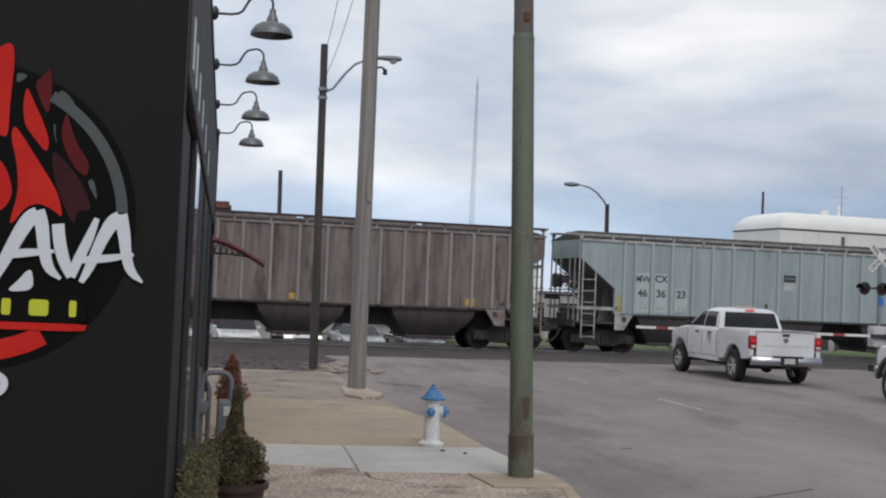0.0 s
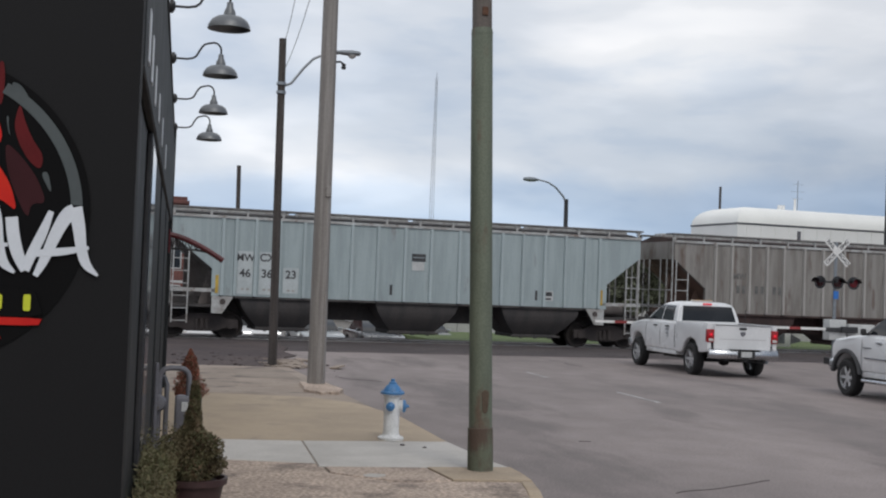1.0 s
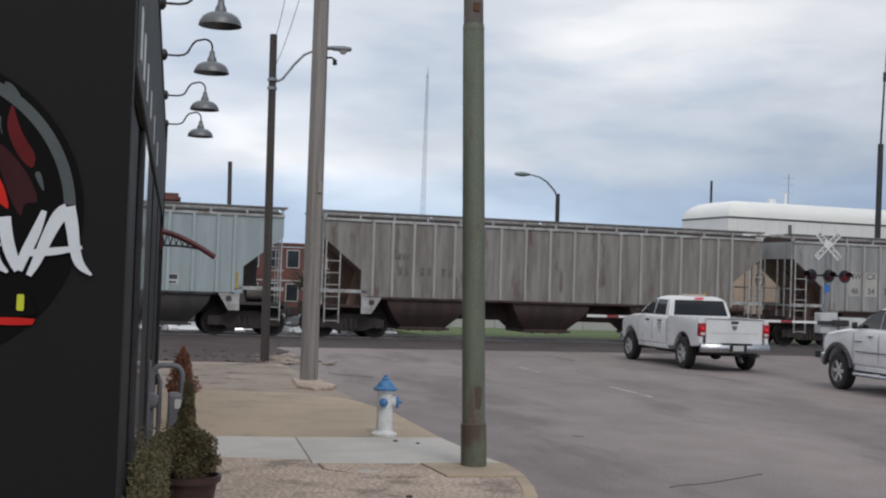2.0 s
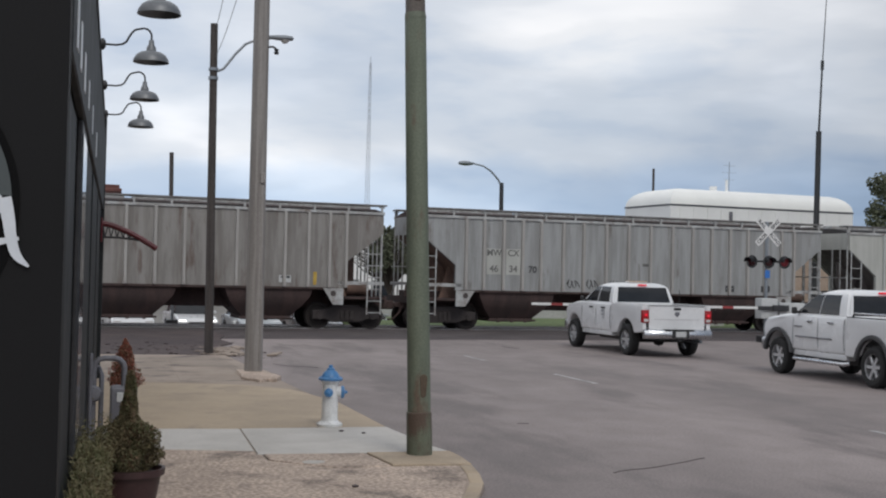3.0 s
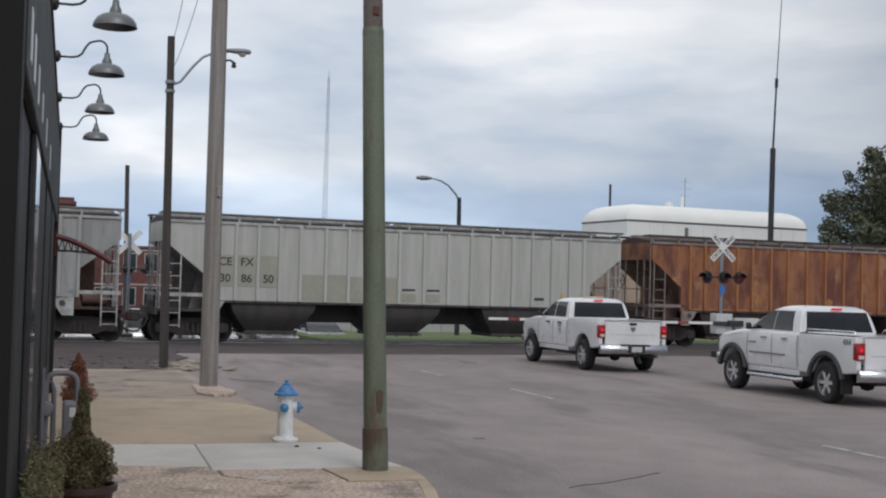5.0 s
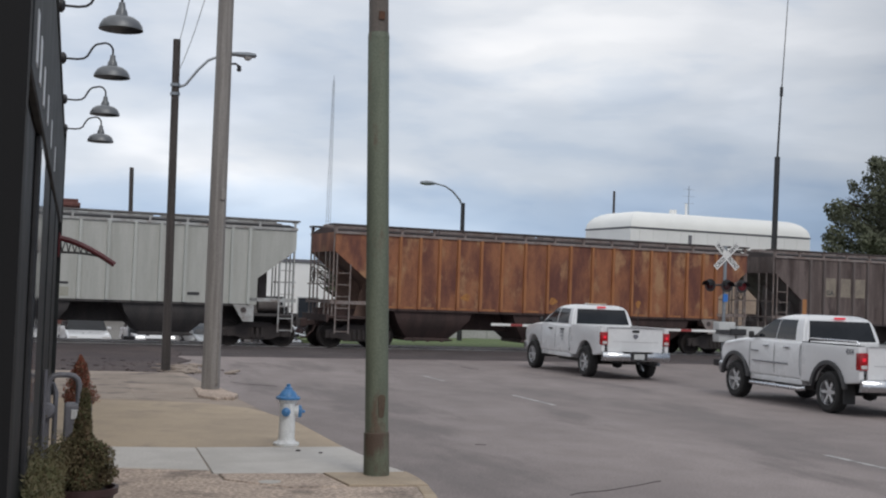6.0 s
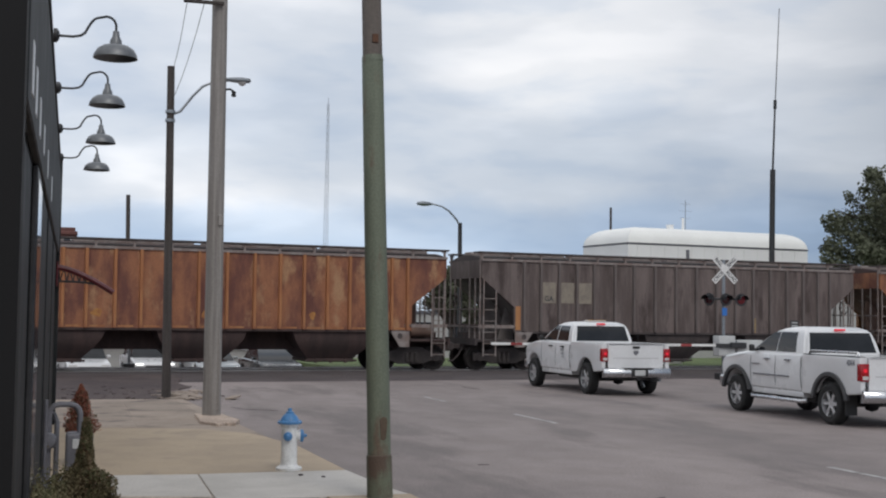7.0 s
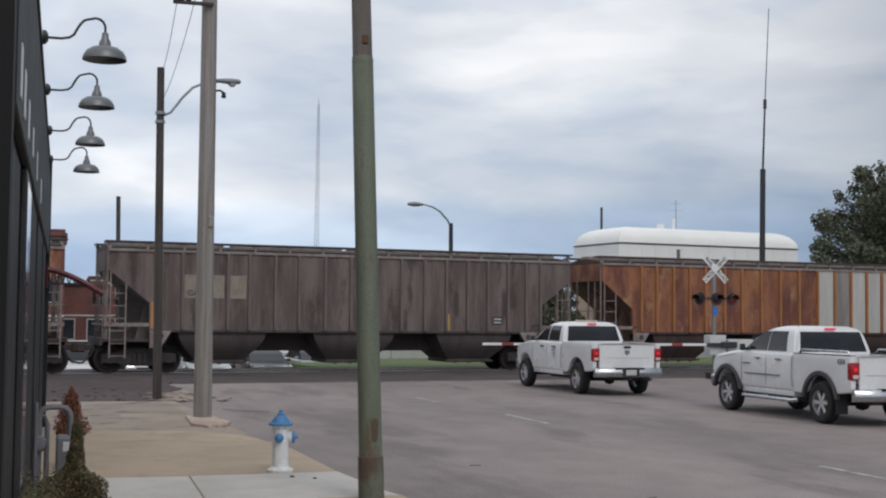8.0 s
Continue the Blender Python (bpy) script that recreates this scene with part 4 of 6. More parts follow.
def hopper_car(index, paint, under, trim, label, lit_rib_paint=None, rust_end=None, ribs=RIBS):
    hull = HULL_RUST if under is U_RUST else HULL_GREY
    board = BOARD_PALE if trim is T_PALE else UNDER
    x0, L = COUPLINGS[index], COUPLINGS[index + 1] - COUPLINGS[index]
    car = thing("hopper_car", TRACK @ pose(x0, 0, 0), label, "rail car", "cars of the passing train")
    key = paint.name + under.name + str(index)
    side = [(0.74, 4.12), (0.74, 3.42), (2.08, 2.36), (2.08, 1.46), (L - 2.0, 1.46), (L - 2.0, 2.36), (L - 0.68, 3.38), (L - 0.68, 4.12)]
    core = [(0.76, 4.10), (0.76, 3.43), (2.10, 2.37), (2.45, 1.40), (L - 2.4, 1.40), (L - 2.02, 2.37), (L - 0.70, 3.39), (L - 0.70, 4.10)]
    part("hull", cached(("hull", key), lambda: mesh_of("hull", prism(B(), core, -1.38, 1.38), hull)), hull, car, "slope-ended hopper hull")
    for sgn in (-1, 1):
        part("side_sheet", cached(("side", key, sgn), lambda: mesh_of("side_sheet", prism(B(), side, sgn * 1.385, sgn * 1.52), paint)), paint, car)
        part("side_sill", cached(("sill", key, sgn), lambda: mesh_of("side_sill", box(B(), 2.3, L - 2.3, min(sgn * 1.4, sgn * 1.535), max(sgn * 1.4, sgn * 1.535), 1.40, 1.475), under)), under, car)
        part("top_chord", cached(("chord", key, sgn), lambda: mesh_of("top_chord", box(B(), 0.72, L - 0.66, min(sgn * 1.42, sgn * 1.57), max(sgn * 1.42, sgn * 1.57), 4.05, 4.14), trim)), trim, car)
        part("running_board", cached(("board", key, sgn), lambda: mesh_of("running_board", box(B(), 0.64, L - 0.56, min(sgn * 0.95, sgn * 1.50), max(sgn * 0.95, sgn * 1.50), 4.35, 4.405), board)), board, car)
        br = cached(("bracket", key), lambda: mesh_of("bracket", box(box(B(), -0.035, 0.035, -0.03, 0.03, 0.0, 0.225), -0.1, 0.1, -0.04, 0.04, 0.17, 0.2), trim))
        # lighter colour than the side sheet: the light a rib catches is painted in
        rib = cached(("rib", key), lambda: mesh_of("rib", prism(B(), [(-0.065, 0), (-0.045, -0.10), (0.045, -0.10), (0.065, 0)], 1.48, 4.05, "z"), lit_rib_paint or paint))
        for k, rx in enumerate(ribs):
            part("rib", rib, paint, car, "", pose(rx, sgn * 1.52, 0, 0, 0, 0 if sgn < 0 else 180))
        for k in range(15):
            part("bracket", br, trim, car, "", pose(0.78 + (L - 1.5) * k / 14, sgn * 1.42, 4.12))
    part("roof", cached(("roof", key), lambda: mesh_of("roof", prism(B(), [(-1.5, 4.10), (-1.0, 4.22), (-0.5, 4.29), (0, 4.31), (0.5, 4.29), (1.0, 4.22), (1.5, 4.10)], 0.74, L - 0.68, "x"), under)), under, car)
    hatch = cached(("hatch", key), lambda: mesh_of("hatch", box(B(), -2.0, 2.0, -0.32, 0.32, 0, 0.14, 0.04, 2), trim))
    for k in range(4):
        part("hatch", hatch, trim, car, "", pose(2.8 + 4.33 * k, 0, 4.29))

    def bay():
        bm = B()
        rings = []
        for z, hx, hy in ((1.40, 1.52, 1.45), (1.12, 1.42, 1.43), (0.80, 1.18, 1.22), (0.44, 0.82, 0.92)):
            rings.append([(-hx, -hy, z), (hx, -hy, z), (hx, hy, z), (-hx, hy, z)])
        loft(bm, rings)
        box(bm, -0.86, 0.86, -0.95, 0.95, 0.33, 0.45, 0.02)
        for x in (-0.55, 0.0, 0.55):     # gate racks
            box(bm, x - 0.05, x + 0.05, -1.02, -0.94, 0.30, 0.46)
        tube(bm, [(-0.95, -1.0, 0.38), (0.95, -1.0, 0.38)], 0.035, 6)
        return mesh_of("discharge_bay", bm, under)
    for bx in BAYS:
        part("discharge_bay", cached(("bay", key), bay), under, car, "", pose(bx, 0, 0))
    part("centre_sill", cached(("csill", key), lambda: mesh_of("centre_sill", box(B(), 0.55, L - 0.55, -0.28, 0.28, 0.74, 1.41), under)), under, car)

    def ladder():
        bm = B()
        for x, top in ((0, 3.36), (0.5, 2.98)):
            box(bm, x - 0.022, x + 0.022, -0.016, 0.016, 0.55, top)
        for z in range(6):
            box(bm, 0, 0.5, -0.012, 0.012, 0.60 + z * 0.41, 0.63 + z * 0.41)
        return mesh_of("ladder", bm, trim)

    def end_frame():
        bm = B()
        for yy in (-1.4, -0.95, -0.45, 0.45, 0.95, 1.4):
            box(bm, 0.70, 0.745, yy - 0.025, yy + 0.025, 1.16, 4.34 if abs(yy) > 1.2 else 3.43)
        box(bm, 0.62, 0.68, -1.42, 1.42, 1.60, 1.66)
        box(bm, 0.62, 0.68, -1.42, 1.42, 2.25, 2.29)
        for yy in (-1.52, 1.47):
            box(bm, 0.62, 2.3, yy, yy + 0.05, 1.58, 1.70)
        return mesh_of("end_frame", bm, trim)

    def shear_plate():
        bm = prism(B(), [(1.30, 1.16), (2.4, 1.16), (2.4, 2.2), (2.08, 2.35), (1.30, 2.95)], -0.06, 0.06, "y")
        for yy in (-0.72, 0.72):
            prism(bm, [(1.75, 1.16), (2.4, 1.16), (2.4, 2.1), (2.05, 2.34)], yy - 0.03, yy + 0.03, "y")
        tube(bm, [(0.95, 0.62, 1.42), (1.75, 0.62, 1.42)], 0.19, 12)
        return mesh_of("shear_plate", bm, hull)

    def platform():
        return mesh_of("end_platform", box(box(B(), 0.56, 2.4, -1.45, 1.45, 1.08, 1.16), 0.50, 0.58, -1.5, 1.5, 0.95, 1.2), under)

    def plate():
        bm = prism(B(), [(2.10, 1.45), (2.82, 1.45), (2.46, 0.88), (2.10, 0.88)], -1.56, -1.5, "y")
        return mesh_of("bolster_plate", bm, trim)

    def hole():
        return mesh_of("hole", tube(B(), [(2.46, -1.566, 1.27), (2.46, -1.561, 1.27)], 0.10, 14), UNDER)

    def coupler():
        bm = box(B(), 0.02, 0.8, -0.09, 0.09, 0.78, 0.96, 0.02)
        box(bm, -0.06, 0.22, -0.16, 0.14, 0.70, 1.02, 0.04)
        tube(bm, [(0.5, -0.3, 0.85), (0.36, -0.34, 0.58), (0.14, -0.3, 0.36), (-0.05, -0.26, 0.34)], 0.035, 6)
        return mesh_of("coupler", bm, under)

    def brake_wheel():
        bm = B()
        tube(bm, [(0.56, 0.55 + 0.28 * math.cos(a), 2.6 + 0.28 * math.sin(a)) for a in (2 * math.pi * k / 18 for k in range(19))], 0.02, 5)
        for k in range(3):
            a = math.pi * k / 3
            tube(bm, [(0.56, 0.55 - 0.28 * math.cos(a), 2.6 - 0.28 * math.sin(a)), (0.56, 0.55 + 0.28 * math.cos(a), 2.6 + 0.28 * math.sin(a))], 0.014, 5)
        return mesh_of("brake_wheel", bm, under)

    turn = {0: Matrix.Identity(4), 1: pose(L, 0, 0, 0, 0, 180)}
    for e in (0, 1):
        part("end_frame", cached(("endf", key), end_frame), trim, car, "", turn[e])
        part("end_platform", cached(("plat", key), platform), under, car, "", turn[e])
        part("coupler", cached(("coup", key), coupler), under, car, "", turn[e])
        part("end_sheet", cached(("esh", key), lambda: mesh_of("end_sheet", box(B(), 0.735, 0.757, -1.38, 1.38, 3.43, 4.10), rust_end or paint)), paint, car, "", turn[e])
        part("ladder", cached(("lad", key), ladder), trim, car, "", pose(0.80, -1.56, 0) if e == 0 else Matrix.Translation((L - 0.74, -1.56, 0)) @ Matrix.Diagonal((-1, 1, 1, 1)))
        part("shear_plate", cached(("shear", key), shear_plate), hull, car, "", turn[e])
        bp = part("bolster_plate", cached(("plate", key), plate), trim, car, "", Matrix.Identity(4) if e == 0 else Matrix.Translation((L, 0, 0)) @ Matrix.Diagonal((-1, 1, 1, 1)))
        part("hole", cached(("hole", key), hole), UNDER, bp)
    part("brake_wheel", cached(("bw", key), brake_wheel), under, car)

    def frame_side():
        poly = [(-1.22, 0.36), (-1.22, 0.66), (-0.8, 0.70), (-0.45, 0.86), (0.45, 0.86), (0.8, 0.70), (1.22, 0.66), (1.22, 0.36), (0.75, 0.36), (0.5, 0.26), (-0.5, 0.26), (-0.75, 0.36)]
        bm = prism(B(), poly, -0.07, 0.07, "y", bevel=0.02, seg=1)
        for x in (-0.18, 0.0, 0.18):
            tube(bm, [(x, -0.08, 0.34), (x, -0.08, 0.66)], 0.07, 8)
        for x in (-0.96, 0.96):
            tube(bm, [(x, -0.12, 0.47), (x, 0.0, 0.47)], 0.12, 10)
        return mesh_of("side_frame", bm, BOGIE)

    def wheelset():
        bm = B()
        for s in (-1, 1):
            lathe(bm, [(0, -0.05), (0.10, -0.06), (0.12, -0.03), (0.34, -0.02), (0.38, -0.06), (0.455, -0.06), (0.46, 0.05), (0.49, 0.06), (0.49, 0.085), (0.40, 0.085), (0.35, 0.03), (0.0, 0.03)], 24, pose(0, s * 0.745, 0, 90 if s < 0 else -90, 0, 0) @ pose(0, 0, -0.0, 180, 0, 0))
            for k in range(4):
                a = math.pi / 2 * k
                tube(bm, [(0.2 * math.cos(a), s * 0.79, 0.2 * math.sin(a)), (0.2 * math.cos(a), s * 0.80, 0.2 * math.sin(a))], 0.045, 8)
        tube(bm, [(0, -0.95, 0), (0, 0.95, 0)], 0.075, 10)
        return mesh_of("wheelset", bm, WHEEL_STEEL)

    for bx in (1.86, L - 1.82):
        bog = part("bogie", cached(("bol", key), lambda: mesh_of("bogie", box(B(), -0.2, 0.2, -1.05, 1.05, 0.42, 0.72, 0.03), BOGIE)), under, car, "", pose(bx, 0, 0))
        for s in (-1, 1):
            part("side_frame", cached(("fr", key), frame_side), under, bog, "", pose(0, s * 0.98, 0, 0, 0, 0 if s < 0 else 180))
        for wx in (-0.96, 0.96):
            WHEELS.append((part("wheelset", cached(("ws",), wheelset), WHEEL_STEEL, bog, "", pose(wx, 0, 0.475)), wx))
    CARS.append((car, x0))
    return car


CARS, WHEELS = [], []
SIDE_Y = -1.535


def car_letters(car, x, z, words, size, material=None):
    letters(words, size, material or STENCIL_BLACK, car, pose(x, SIDE_Y, z))


def placard(car, x0, x1, z0, z1, material, label="", name="placard"):
    return part(name, box(B(), x0, x1, -1.532, -1.522, z0, z1), material, car, label)


P_BROWN = car_paint("brown_grey_car_paint", (0.215, 0.18, 0.162), (0.128, 0.103, 0.095), (0.09, 0.065, 0.058), 0.50)
P_BLUE = car_paint("pale_blue_grey_car_paint", (0.325, 0.382, 0.395), (0.272, 0.322, 0.335), (0.19, 0.185, 0.18), 0.60)
P_GREY = car_paint("warm_grey_car_paint", (0.245, 0.234, 0.220), (0.170, 0.157, 0.145), (0.125, 0.093, 0.08), 0.52)
P_GREY2 = car_paint("cool_grey_car_paint", (0.325, 0.332, 0.333), (0.245, 0.248, 0.245), (0.165, 0.15, 0.138), 0.56)
P_CREAM = car_paint("off_white_car_paint", (0.435, 0.438, 0.412), (0.375, 0.378, 0.352), (0.27, 0.255, 0.22), 0.62)
P_ORANGE = car_paint("rusted_orange_car_paint", (0.285, 0.115, 0.055), (0.125, 0.045, 0.034), (0.36, 0.20, 0.105), 0.52, (0.9, 1, 0.32), (1.3, 1, 0.7), 0.12)
P_DARK = car_paint("grimy_dark_car_paint", (0.156, 0.122, 0.114), (0.090, 0.068, 0.063), (0.056, 0.039, 0.036), 0.50, (1.4, 1, 0.2), (1.6, 1, 0.45), 0.08)
T_PALE = mat("pale_trim", (0.42, 0.43, 0.43), (0.30, 0.29, 0.28), rough=0.7, scale=3, fine=30, patch=(0.15, 0.11, 0.09), patch_at=(0.55, 0.7), patch_scale=3)
BOARD_PALE = mat("worn_grey_grating", (0.20, 0.195, 0.19), (0.13, 0.122, 0.118), rough=0.55, metal=0.3, scale=2, fine=30, bump=0.1)
T_BROWN = mat("brown_trim", (0.18, 0.135, 0.12), (0.25, 0.22, 0.21), rough=0.8, scale=3, fine=30)
U_DARK = mat("slate_underframe", (0.050, 0.047, 0.048), (0.072, 0.065, 0.064), rough=0.9, scale=1.3, fine=30, stretch=(2, 1, 0.5), speck=0.2)
U_RUST = mat("rusty_underframe", (0.068, 0.042, 0.039), (0.052, 0.036, 0.034), rough=0.9, scale=1.3, fine=30, stretch=(2, 1, 0.5), speck=0.2)
HULL_RUST = mat("rusty_slope_sheet", (0.20, 0.125, 0.095), (0.13, 0.085, 0.07), rough=0.9, scale=1.2, fine=30, bump=0.1, patch=(0.24, 0.22, 0.21), patch_at=(0.55, 0.7), patch_scale=1.5)
HULL_GREY = mat("grimy_slope_sheet", (0.165, 0.15, 0.145), (0.115, 0.10, 0.096), rough=0.9, scale=1.2, fine=30, bump=0.1, patch=(0.22, 0.21, 0.205), patch_at=(0.55, 0.7), patch_scale=1.5)
# side paints lightened for the ribs, so they look lit along their faces
R_BROWN = car_paint("lit_brown_rib_paint", (0.33, 0.30, 0.285), (0.25, 0.22, 0.205), (0.14, 0.11, 0.10), 0.60)
R_BLUE = car_paint("lit_blue_rib_paint", (0.39, 0.455, 0.47), (0.34, 0.395, 0.41), (0.25, 0.25, 0.25), 0.66)
R_GREY = car_paint("lit_rib_and_mark_grey", (0.40, 0.388, 0.372), (0.32, 0.305, 0.288), (0.165, 0.13, 0.115), 0.58)
R_CREAM = car_paint("lit_cream_rib_paint", (0.47, 0.48, 0.455), (0.42, 0.43, 0.405), (0.33, 0.325, 0.29), 0.68)
R_ORANGE = car_paint("lit_rib_and_rust_orange", (0.40, 0.19, 0.075), (0.29, 0.11, 0.045), (0.19, 0.07, 0.04), 0.56)
R_DARK = car_paint("lit_dark_rib_paint", (0.165, 0.138, 0.131), (0.12, 0.097, 0.092), (0.08, 0.061, 0.057), 0.55)

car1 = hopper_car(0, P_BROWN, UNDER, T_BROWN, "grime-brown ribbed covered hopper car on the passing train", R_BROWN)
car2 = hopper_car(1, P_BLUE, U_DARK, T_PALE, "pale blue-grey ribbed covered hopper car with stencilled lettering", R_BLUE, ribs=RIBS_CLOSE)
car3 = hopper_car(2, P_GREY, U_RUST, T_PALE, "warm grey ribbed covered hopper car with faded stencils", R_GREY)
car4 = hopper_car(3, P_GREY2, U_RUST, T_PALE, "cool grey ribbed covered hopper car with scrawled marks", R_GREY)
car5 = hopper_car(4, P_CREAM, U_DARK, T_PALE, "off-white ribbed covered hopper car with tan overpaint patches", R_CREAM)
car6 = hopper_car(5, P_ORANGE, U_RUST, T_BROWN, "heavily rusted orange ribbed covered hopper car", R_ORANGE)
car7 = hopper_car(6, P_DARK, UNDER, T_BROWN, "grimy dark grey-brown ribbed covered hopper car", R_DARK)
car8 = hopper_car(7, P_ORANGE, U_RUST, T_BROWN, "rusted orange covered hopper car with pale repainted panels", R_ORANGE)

part("brake_platform", box(box(B(), 0.22, 0.72, -0.75, 0.75, 2.02, 2.08), 0.22, 0.26, -0.75, 0.75, 1.9, 2.08), UNDER, car2)
part("brake_box", box(B(), 0.45, 0.72, 0.15, 0.62, 2.35, 2.85, 0.03), UNDER, car2, "dark brake gear housing")
part("air_valve", box(B(), 0.40, 0.70, -0.55, -0.15, 2.5, 2.8, 0.03), UNDER, car2)
car_letters(car2, 3.17, 2.76, "MW", 0.34)
car_letters(car2, 3.90, 2.78, "CX", 0.36)
for x, wd in ((3.17, "46"), (3.90, "36"), (4.72, "23")):
    car_letters(car2, x, 2.24, wd, 0.38)
for k, x in enumerate((3.17, 3.90, 4.72)):
    placard(car2, x - 0.26, x + 0.26, 1.55 if k < 2 else 1.62, 2.98 if k < 2 else 2.48, STENCIL_BLUE)
    for dx in (-0.12, 0.05):
        placard(car2, x + dx, x + dx + 0.10, 1.68, 1.75, R_GREY, name="mark").location.y -= 0.004
placard(car2, 8.98, 9.42, 2.58, 2.88, STENCIL_PALE)
placard(car2, 8.96, 9.46, 2.90, 3.16, STENCIL_BLACK)
placard(car2, 9.0, 9.42, 3.02, 3.05, P_BLUE, name="stripe").location.y -= 0.004
placard(car2, 2.2, 2.30, 1.55, 2.15, YELLOW_TAPE)
placard(car2, 16.2, 16.28, 1.6, 2.15, YELLOW_TAPE)
for x in (8.2, 13.62):
    placard(car2, x, x + 0.09, 1.7, 2.05, STENCIL_BLACK, name="mark")
placard(car2, 13.92, 14.32, 1.70, 2.04, STENCIL_PALE)
placard(car2, 13.96, 14.28, 1.86, 2.01, STENCIL_BLACK, name="mark").location.y -= 0.004
placard(car2, 13.99, 14.25, 1.73, 1.79, STENCIL_BLACK, name="mark").location.y -= 0.004
car_letters(car3, 3.52, 2.88, "MW", 0.3, STENCIL_DULL)
for k, x in enumerate((3.4, 4.2, 4.98)):
    for j in range(2):
        placard(car3, x + 0.24 * j, x + 0.24 * j + 0.14, 2.24, 2.54, STENCIL_DULL, name="mark")
placard(car3, 14.2, 14.62, 1.62, 1.86, STENCIL_PALE)
placard(car3, 14.24, 14.58, 1.76, 1.84, STENCIL_BLACK, name="stripe")
placard(car3, 15.4, 15.52, 1.55, 2.0, YELLOW_TAPE)
for x in RIBS[1:3]:
    placard(car4, x + 0.12, x + 0.68, 2.06, 3.0, P_CREAM)
car_letters(car4, 3.56, 2.84, "MW", 0.32, STENCIL_DULL)
car_letters(car4, 4.32, 2.84, "CX", 0.32, STENCIL_DULL)
for x, wd in ((3.56, "46"), (4.32, "34"), (5.1, "70")):
    car_letters(car4, x, 2.26, wd, 0.34, STENCIL_BLACK if wd == "70" else STENCIL_DULL)
# scrawled spray marks as plain curls
rng = random.Random(3)
for x in (6.5, 7.3, 8.25):
    pts = [(x + 0.05 * k + 0.06 * math.sin(k * 2.1), SIDE_Y + 0.01, 1.78 + 0.17 * math.sin(k * 1.7) + rng.uniform(-0.03, 0.03)) for k in range(12)]
    part("spray_mark", tube(B(), pts, 0.018, 4), STENCIL_BLACK, car4)
placard(car4, 9.7, 10.06, 2.5, 2.6, STENCIL_DULL, name="mark")
placard(car4, 15.05, 15.45, 1.62, 1.86, STENCIL_BLACK)
placard(car4, 13.4, 13.8, 1.60, 1.84, STENCIL_BLACK)
placard(car4, 13.44, 13.76, 1.70, 1.75, STENCIL_PALE, name="stripe")
car_letters(car5, 2.80, 2.78, "CE", 0.38)
car_letters(car5, 3.54, 2.78, "FX", 0.38)
for x, wd in ((2.80, "30"), (3.54, "86"), (4.30, "50")):
    car_letters(car5, x, 2.22, wd, 0.38)
for x in RIBS[0:3]:
    placard(car5, x + 0.07, x + 0.69, 1.95, 3.02, STAIN)
for k, (x, x1) in enumerate(zip(RIBS[4:8], RIBS[5:9])):
    placard(car5, x + 0.07, x1 - 0.07, 1.52, 2.42 + 0.03 * math.sin(k * 2.0), STAIN)
for x in RIBS[8:10]:
    placard(car5, x + 0.14, x + 0.64, 1.95, 2.02, STENCIL_BLACK, name="mark")
    placard(car5, x + 0.10, x + 0.66, 1.55, 1.85, STAIN, name="mark")
for x in (2.5, 10.0, 15.6):
    placard(car5, x, x + 0.09, 1.55, 2.0, YELLOW_TAPE)
placard(car5, 14.5, 14.9, 1.72, 1.82, STENCIL_BLACK, name="mark")
for x, w in ((5.55, 0.42), (9.16, 0.40), (12.9, 0.26)):
    pts = [(x + w / 2 + w * (0.42 + 0.10 * math.sin(3 * a + x)) * math.cos(a), 1.95 + 0.13 * math.sin(a) + 0.03 * math.sin(2 * a + x)) for a in (2 * math.pi * k / 14 for k in range(14))]
    part("ochre_smear", prism(B(), pts, -1.526, -1.521), OCHRE, car6)
for x in RIBS[:-1]:
    placard(car6, x + 0.12, x + 0.62, 1.50, 1.56, R_ORANGE, name="lower_lip")
for k, x in enumerate(RIBS[1:4]):
    placard(car7, x + (0.08 if k else 0.02), x + 0.64, 2.54, 3.32, TAN_PATCH)
car_letters(car7, 3.5, 2.70, "GA", 0.26)
placard(car7, 2.12, 2.32, 1.52, 2.4, R_ORANGE, "rust-red streak", "rust_streak")
placard(car7, 14.58, 15.0, 1.72, 2.02, STENCIL_BLACK)
for z in (1.78, 1.90):
    placard(car7, 14.64, 14.94, z, z + 0.05, STENCIL_PALE, name="stripe").location.y -= 0.004
placard(car7, 12.78, 12.86, 1.5, 2.1, YELLOW_TAPE)
for k, (x, x1) in enumerate(zip(RIBS[10:17], RIBS[11:18])):
    placard(car8, x + 0.07, x1 - 0.07, 1.50, 4.04, P_CREAM if k != 1 else P_GREY, "pale repainted panel", "repainted_panel")
placard(car1, 8.8, 9.1, 1.55, 1.75, YELLOW_TAPE)
placard(car1, 15.0, 15.35, 1.55, 1.80, YELLOW_TAPE)


